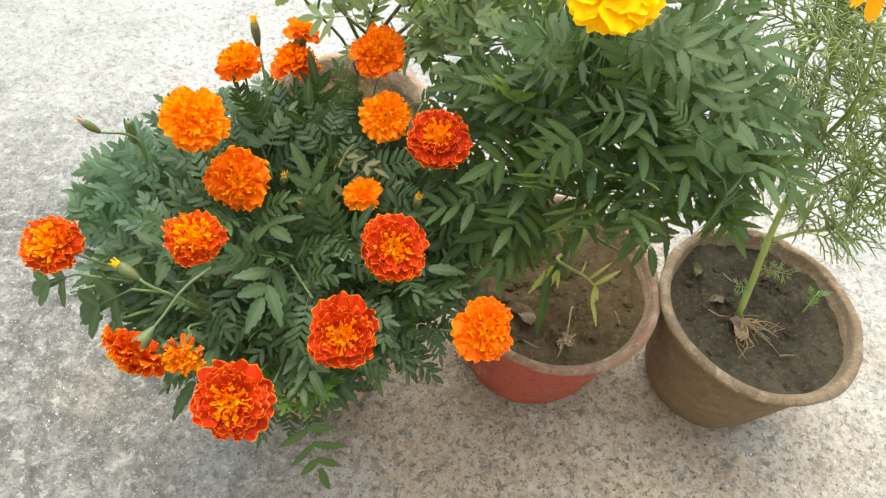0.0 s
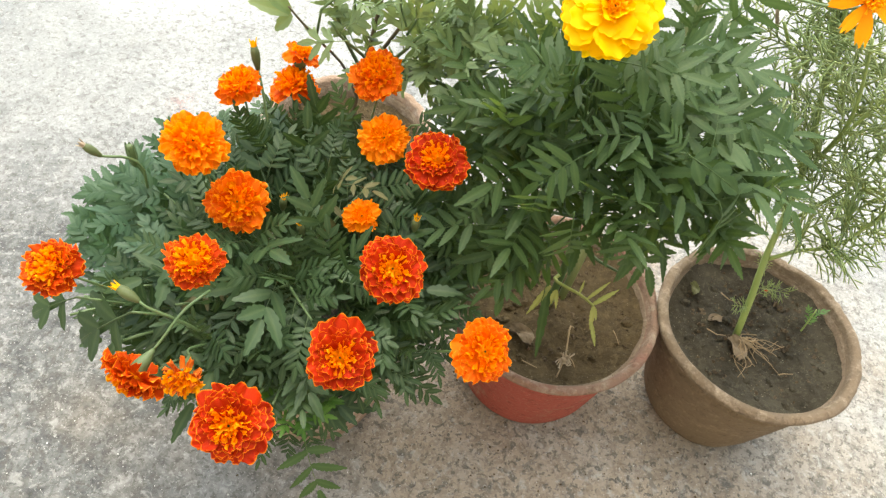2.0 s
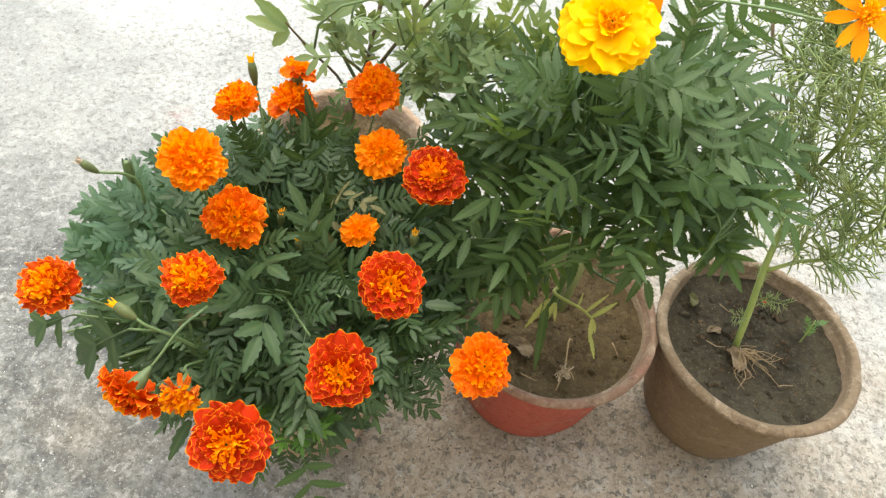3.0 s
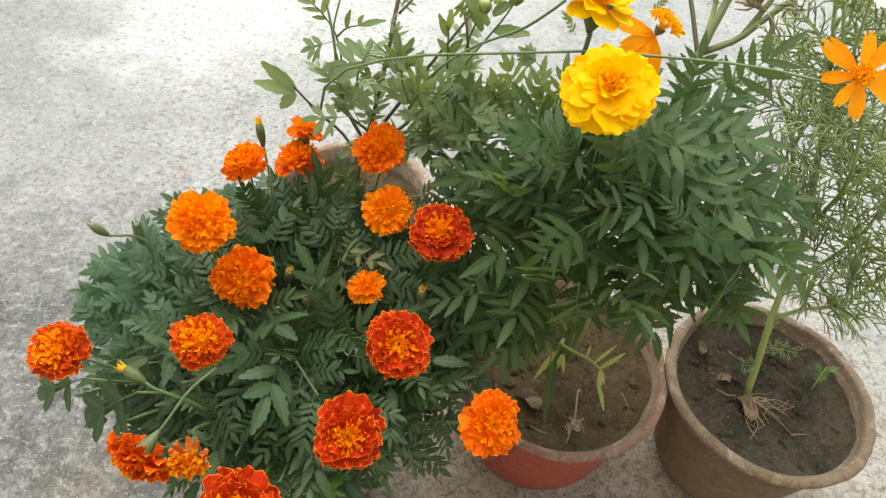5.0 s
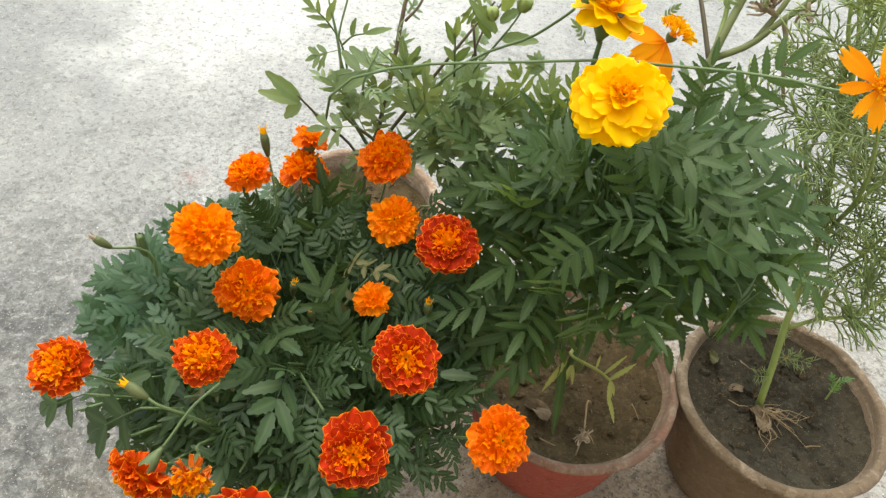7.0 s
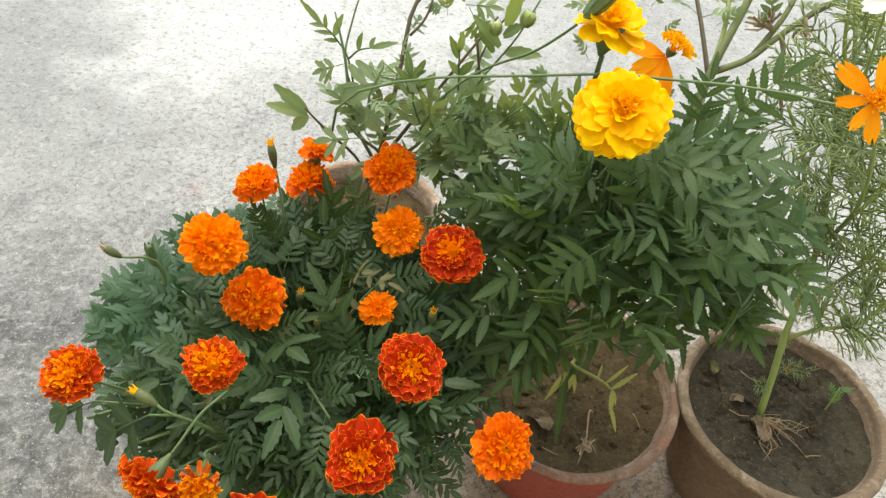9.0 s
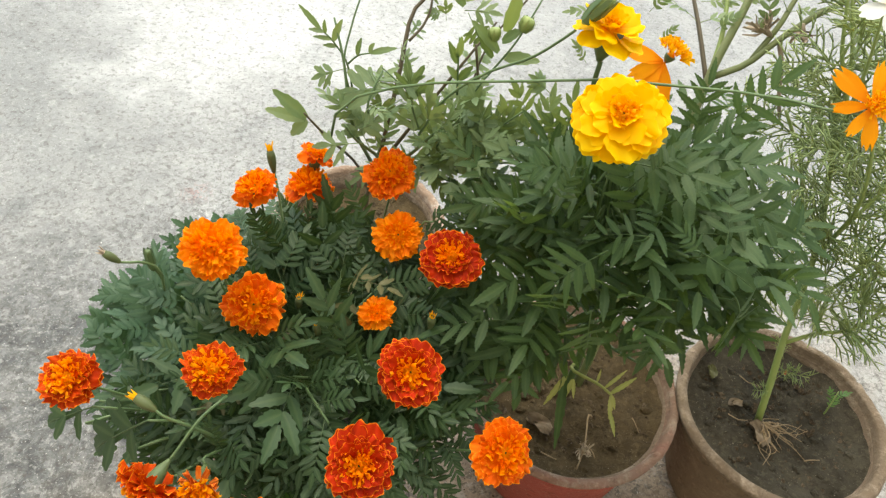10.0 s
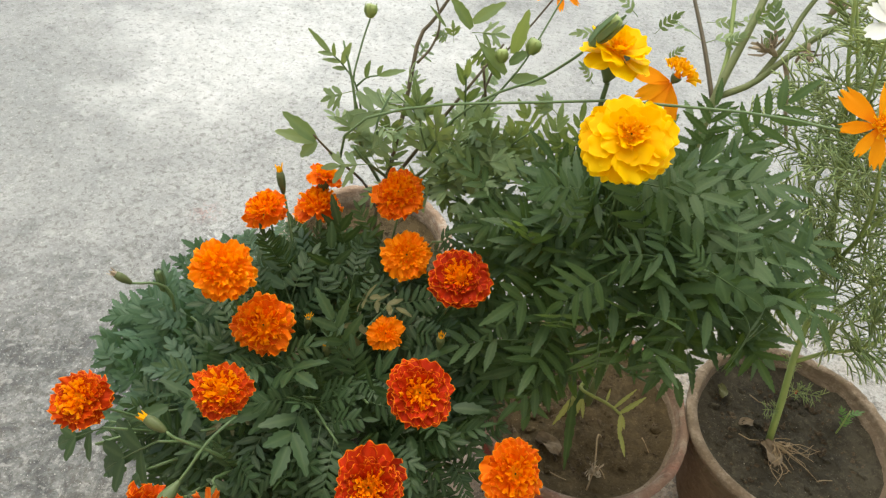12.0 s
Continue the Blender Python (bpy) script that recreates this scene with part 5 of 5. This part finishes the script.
CUT = [
    ((-0.093, 0.600, 0.549), (-0.176, 0.590, 0.558)), ((-0.158, 0.615, 0.556), (-0.200, 0.605, 0.541)), ((-0.088, 0.600, 0.528), (-0.092, 0.590, 0.590)), ((-0.055, 0.700, 0.592), (-0.012, 0.690, 0.601)),
    ((-0.051, 0.700, 0.590), (-0.026, 0.690, 0.551)), ((-0.074, 0.700, 0.586), (-0.097, 0.690, 0.586)), ((-0.072, 0.690, 0.583), (-0.075, 0.680, 0.610)), ((0.044, 0.600, 0.573), (0.016, 0.590, 0.600)),
    ((-0.141, 0.590, 0.514), (-0.167, 0.580, 0.550)), ((-0.113, 0.600, 0.505), (-0.119, 0.590, 0.549)), ((-0.078, 0.600, 0.512), (-0.057, 0.590, 0.551)), ((-0.129, 0.560, 0.510), (-0.184, 0.550, 0.500)),
    ((-0.054, 0.600, 0.509), (-0.001, 0.590, 0.552)), ((-0.061, 0.570, 0.509), (-0.093, 0.560, 0.488)), ((-0.023, 0.580, 0.516), (-0.029, 0.570, 0.478))]
CUT_LOW = [
    ((-0.03, 0.57, 0.5), (-0.002, 0.545, 0.515)),
    ((-0.02, 0.58, 0.52), (0.012, 0.555, 0.545)), ((-0.03, 0.56, 0.475), (0.0, 0.535, 0.482)), ((-0.04, 0.57, 0.48), (-0.035, 0.54, 0.47))]
for base, tip in CUT + CUT_LOW:
    base, tip = Vector(base), Vector(tip)
    if any(near_axis(base.lerp(tip, q), FACES[7:10], 0.03) for q in (0.3, 0.7, 1.0)):
        continue
    part("leaf", rng.choice(LEAVES["back"]), back, aim(base, tip - base, (0, -0.6, 0.8), (tip - base).length / 0.085))
for tip in ((-0.04, 0.6, 0.53), (-0.01, 0.59, 0.545), (0.02, 0.585, 0.56), (-0.05, 0.59, 0.49), (0.0, 0.575, 0.51), (-0.02, 0.62, 0.57)):
    tip = Vector(tip)
    at = Vector((-0.11, 0.65, 0.4))
    back_stem((at, at.lerp(tip, 0.55) - UP * 0.015, tip), 0.0018, 0.001, "stem", 9, 0.8, 0.4)
# more narrow shoots where this plant meets the tall marigold
MEETING = [
    ((0.003, 0.600, 0.494), (-0.027, 0.594, 0.551)),
    ((0.021, 0.610, 0.490), (0.003, 0.604, 0.563)),
    ((0.044, 0.600, 0.498), (0.043, 0.594, 0.565)),
    ((0.067, 0.600, 0.514), (0.064, 0.594, 0.575)),
    ((-0.005, 0.580, 0.485), (-0.042, 0.574, 0.521)),
    ((0.036, 0.630, 0.500), (0.009, 0.624, 0.574)),
    ((-0.019, 0.620, 0.462), (-0.044, 0.614, 0.534)),
    ((0.056, 0.560, 0.504), (0.018, 0.554, 0.536))]
for base, tip in MEETING:
    base, tip = Vector(base), Vector(tip)
    back_stem((Vector((-0.09, 0.66, 0.42)), base.lerp(Vector((-0.09, 0.66, 0.42)), 0.4) - UP * 0.01, base, base.lerp(tip, 0.5)), 0.0014, 0.0008, "stem", 0)
    for side in (-0.6, 0.0, 0.6):
        part("leaf", rng.choice(LEAVES["back_fine"]), back, aim(base.lerp(tip, 0.1 + 0.15 * (side == 0)), (tip - base).normalized() + Vector((side, 0, 0)), (0, -0.6, 0.8), 0.62 if side else 0.75))
# long bare flower stalks
back_stem(((-0.166, 0.572, 0.497), (-0.155, 0.574, 0.54), (-0.111, 0.574, 0.567), (-0.057, 0.561, 0.593), (-0.006, 0.552, 0.609), (0.075, 0.528, 0.642),
           (0.124, 0.51, 0.657), (0.161, 0.496, 0.669), (0.2, 0.471, 0.684), (0.226, 0.459, 0.688), (0.24, 0.456, 0.694)), 0.0014, 0.001, "stem", 0, name="flower_stalk")
bloom(back, Vector((0.2385, 0.449, 0.7025)), (-0.12, -0.75, 0.6), 0.0325, "cosmos", "cosmos", "disc", "cosmos", rng, "open orange cosmos flower with notched petals", spin=8)
back_stem(((-0.08, 0.60, 0.5), (-0.058, 0.601, 0.547), (-0.023, 0.598, 0.585), (0.015, 0.579, 0.62), (0.035, 0.558, 0.652), (0.045, 0.546, 0.671)), 0.0014, 0.0012, "stem", 0, name="flower_stalk")
bud(back, (0.066, 0.545, 0.704), (0.55, 0.0, 0.83), 0.031, rng, None, 1.05, "closed green cosmos bud", "stem_pale")
back_stem(((-0.06, 0.63, 0.46), (-0.041, 0.643, 0.503), (-0.026, 0.68, 0.567), (0.005, 0.707, 0.607), (0.025, 0.725, 0.634)), 0.0014, 0.001, "stem_dark", 0, name="flower_stalk")
bloom(back, Vector((0.028, 0.727, 0.642)), (0.1, -0.3, 0.9), 0.026, "cosmos", "semi", "disc", "cosmos", rng, "orange cosmos flower")
back_stem(((-0.06, 0.62, 0.49), (-0.032, 0.636, 0.538), (-0.011, 0.643, 0.572), (0.006, 0.648, 0.604), (0.032, 0.69, 0.655)), 0.0014, 0.0009, "stem", 0, name="flower_stalk")
back_stem(((-0.15, 0.60, 0.53), (-0.161, 0.611, 0.564), (-0.157, 0.631, 0.598), (-0.152, 0.645, 0.619)), 0.0011, 0.0009, "stem", 0, name="flower_stalk")
bud(back, (-0.151, 0.649, 0.632), (0.1, 0.3, 0.9), 0.013, rng, None, 2.5, "small round green bud", "stem_pale")
bud(back, (0.011, 0.651, 0.62), (0.3, 0.2, 0.9), 0.015, rng, None, 2.5, "small round green bud", "stem_pale")
bud(back, (-0.02, 0.65, 0.605), (-0.1, 0.2, 0.9), 0.013, rng, None, 2.5, "small round green bud", "stem_pale")
# a spent flower seen from the side
br, line = branch(back, [(0.02, 0.62, 0.5), (0.08, 0.605, 0.56), (0.125, 0.603, 0.605), (0.135, 0.6, 0.62)], 0.0016, 0.0012, "stem", 8, "flower_stalk")
spent = bloom(back, Vector((0.139, 0.602, 0.632)), (0.35, 0.1, 0.85), 0.016, "cosmos", "bare", "disc", "cosmos", rng, "fading orange flower with hanging petals", 3.8)
for way, up, size in (((-0.8, -0.2, 0.3), (-0.2, -0.6, 0.7), 0.036), ((-0.35, -0.5, -0.6), (-0.2, -0.8, 0.4), 0.036), ((0.25, -0.5, -0.75), (0.1, -0.9, 0.4), 0.034), ((-0.7, -0.5, -0.2), (0.1, -0.8, 0.3), 0.034)):
    part("petal", rng.choice(PETALS["cosmos"]), spent, aim((0.134, 0.6, 0.626), way, up, size, 1.0))

# ---- the feathery cosmos in the brown pot ----
rng = random.Random(19)
cosmos = thing("cosmos_plant", (0.401, 0.545, 0.165), "feathery thread-leaved cosmos with thick pale stem in brown pot", "cosmos")


def cosmos_stem(pts, r0, r1, mat, leaves, size=1.0, start=0.2, name="branch"):
    br, line = branch(cosmos, pts, r0, r1, mat, 14, name)
    dress(br, line, "thread", rng, int(leaves * 1.0), start, 1.0, size, 0.15, 0.5)
    return line


cosmos_stem(((0.401, 0.543, 0.16), (0.398, 0.574, 0.231), (0.393, 0.596, 0.285), (0.399, 0.63, 0.335), (0.402, 0.659, 0.376), (0.395, 0.687, 0.428), (0.381, 0.723, 0.493), (0.36, 0.756, 0.56)), 0.0047, 0.003, "stem_pale", 18, 0.9, 0.3, "main_stem")
cosmos_stem(((0.402, 0.657, 0.374), (0.374, 0.692, 0.419), (0.362, 0.725, 0.456), (0.328, 0.755, 0.504)), 0.0032, 0.002, "stem_pale", 9)
cosmos_stem(((0.402, 0.657, 0.374), (0.411, 0.661, 0.409), (0.421, 0.663, 0.448), (0.44, 0.675, 0.49)), 0.003, 0.002, "stem_pale", 9)
cosmos_stem(((0.395, 0.594, 0.282), (0.422, 0.594, 0.309), (0.451, 0.586, 0.34), (0.485, 0.602, 0.40)), 0.0028, 0.0018, "stem_pale", 10)
cosmos_stem(((0.37, 0.735, 0.52), (0.345, 0.71, 0.58), (0.331, 0.716, 0.609), (0.311, 0.74, 0.68)), 0.0026, 0.0018, "stem_pale", 7, 0.9)
cosmos_stem(((0.39, 0.70, 0.45), (0.36, 0.69, 0.54), (0.342, 0.712, 0.605), (0.31, 0.76, 0.69)), 0.0024, 0.0016, "stem_pale", 8, 0.9)
cosmos_stem(((0.398, 0.62, 0.32), (0.43, 0.63, 0.36), (0.46, 0.65, 0.40), (0.475, 0.68, 0.46)), 0.0026, 0.0016, "stem_pale", 10)
cosmos_stem(((0.41, 0.661, 0.405), (0.40, 0.64, 0.46), (0.385, 0.63, 0.51), (0.365, 0.64, 0.57)), 0.0026, 0.0016, "stem_pale", 10)
cosmos_stem(((0.385, 0.715, 0.48), (0.395, 0.73, 0.53), (0.4, 0.75, 0.58), (0.39, 0.78, 0.64)), 0.0024, 0.0016, "stem_pale", 8)
br, line = branch(cosmos, [(0.36, 0.68, 0.53), (0.335, 0.655, 0.61), (0.318, 0.642, 0.66), (0.31, 0.638, 0.684)], 0.0018, 0.0012, "stem_pale", 8, "flower_stalk")
bloom(cosmos, Vector((0.312, 0.636, 0.692)), (0.1, -0.5, 0.8), 0.032, "white", "cosmos", "disc", "cosmos", rng, "white cosmos flower")
for z0, z1, count in ((0.21, 0.27, 4), (0.3, 0.42, 8)):
    line = [Vector((0.4, 0.56 + 0.38 * (z - 0.2), z)) for z in (z0, (z0 + z1) / 2, z1)]
    dress(cosmos, line, "thread", rng, count, 0.0, 1.0, 0.38 if z0 < 0.25 else 0.55, 0.1, 0.3)
# bare roots at its foot
for k in range(26):
    a = rng.uniform(-1.75, 0.55)
    l = rng.uniform(0.018, 0.06)
    p = Vector((0.403, 0.542, 0.178))
    way = Vector((math.cos(a), math.sin(a), 0))
    pts = [p + jitter(rng, 0.002), p + way * l * 0.35 + jitter(rng, 0.006) + UP * 0.002, p + way * l * 0.7 + jitter(rng, 0.009) - UP * 0.002, p + way * l + jitter(rng, 0.01) - UP * 0.006]
    branch(cosmos, pts, rng.uniform(0.0005, 0.001), 0.0003, "root", 9, "root")

# ---- small things on the earth ----
rng = random.Random(31)


def shrivelled_leaf(at, size, label, turn, mat="dead_leaf"):
    g = Geo()
    rows = []
    for i in range(9):
        u = i / 8
        row = []
        for j in range(11):
            v = -1 + j / 5
            w = size * 0.32 * math.sin(math.pi * (0.12 + 0.83 * u)) ** 0.7
            row.append(Vector((v * w + size * 0.1 * math.sin(3 * u), size * (u - 0.5), size * (0.16 * v * v + 0.1 * math.sin(7 * u + 2 * v) + 0.07 * math.sin(11 * v + 9 * u)))))
        rows.append(row)
    g.sheet(rows)
    ob = new("dry_leaf", g.mesh("dry_leaf", mat))
    ob.matrix_world = pose(*at, 0, 0, turn)
    return tagged(ob, label, "dry leaf")


shrivelled_leaf((0.396, 0.527, 0.175), 0.034, "crumpled pale brown leaf on dark earth", 20)
shrivelled_leaf((0.372, 0.566, 0.176), 0.02, "dark dry leaf scrap on the earth", 100)
shrivelled_leaf((0.115, 0.485, 0.172), 0.034, "curled brown leaf on the earth", 60)

shrivelled_leaf((0.448, 0.628, 0.18), 0.008, "small fallen orange petal on dark earth", 140, "petal_red")
shrivelled_leaf((0.345, 0.61, 0.178), 0.02, "small faded green leaf on dark earth", 10, "tired_leaf")
for a, d in (((0.384, 0.612, 0.178), (0.412, 0.6, 0.177)), ((0.36, 0.548, 0.177), (0.385, 0.544, 0.176)), ((0.45, 0.50, 0.175), (0.47, 0.505, 0.175)), ((0.235, 0.52, 0.172), (0.243, 0.5, 0.171)), ((0.12, 0.45, 0.171), (0.14, 0.444, 0.17))):
    a, d = Vector(a), Vector(d)
    g = Geo()
    g.tube([a, a.lerp(d, 0.5) + jitter(rng, 0.003), d], [0.0008, 0.0007, 0.0005], 5)
    tagged(new("straw", g.mesh("straw", "root")), "bit of dry straw lying on the earth", "straw", "straws on the earth")

twig = thing("twig", (0.172, 0.468, 0.166), "dry brown twig with crumpled leaf on earth", "twig")
branch(twig, [(0.182, 0.508, 0.176), (0.176, 0.505, 0.18), (0.174, 0.468, 0.172), (0.165, 0.437, 0.168)], 0.0012, 0.0009, "root", 8, "stalk")
branch(twig, [(0.174, 0.47, 0.172), (0.182, 0.462, 0.174), (0.187, 0.455, 0.17)], 0.001, 0.0006, "root", 5, "stalk")
dried_head(twig, (0.172, 0.462, 0.172), (0.1, -0.4, 0.5), 0.013, rng, "crumpled brown leaf")

sprout = thing("broken_sprout", (0.136, 0.523, 0.2), "yellowing broken marigold shoot hanging over the earth", "marigold")
br, line = branch(sprout, [(0.148, 0.545, 0.235), (0.137, 0.513, 0.262), (0.17, 0.504, 0.255), (0.187, 0.497, 0.248)], 0.0024, 0.0016, "sick_leaf", 8, "stalk")
for base, tip, width in (((0.168, 0.506, 0.256), (0.171, 0.518, 0.266), 0.004), ((0.178, 0.502, 0.252), (0.202, 0.522, 0.269), 0.0055), ((0.186, 0.498, 0.249), (0.214, 0.516, 0.265), 0.0075), ((0.187, 0.497, 0.248), (0.194, 0.484, 0.238), 0.007),
                         ((0.187, 0.497, 0.248), (0.189, 0.474, 0.231), 0.008), ((0.188, 0.482, 0.236), (0.199, 0.459, 0.219), 0.0065), ((0.132, 0.507, 0.258), (0.11, 0.476, 0.233), 0.009), ((0.139, 0.504, 0.255), (0.132, 0.484, 0.239), 0.0075), ((0.14, 0.505, 0.255), (0.144, 0.487, 0.241), 0.006)):
    blade(br, "sick_leaf", base, tip, width * 0.78, 5)
blade(br, "african_leaf", (0.129, 0.508, 0.258), (0.132, 0.437, 0.202), 0.011, 6)

weed = thing("weed", (0.493, 0.577, 0.168), "small fresh green weed sprouting from earth", "weed")
br, line = branch(weed, [(0.493, 0.577, 0.166), (0.495, 0.582, 0.185), (0.499, 0.592, 0.207)], 0.0012, 0.0008, "stem_pale", 5, "stalk")
for k, w in enumerate(((0.4, 0.6, 0.6), (-0.1, 0.8, 0.6), (0.6, 0.3, 0.4))):
    set_leaf("fresh", br, line[2 + (k % 3)], w, rng, 0.55)
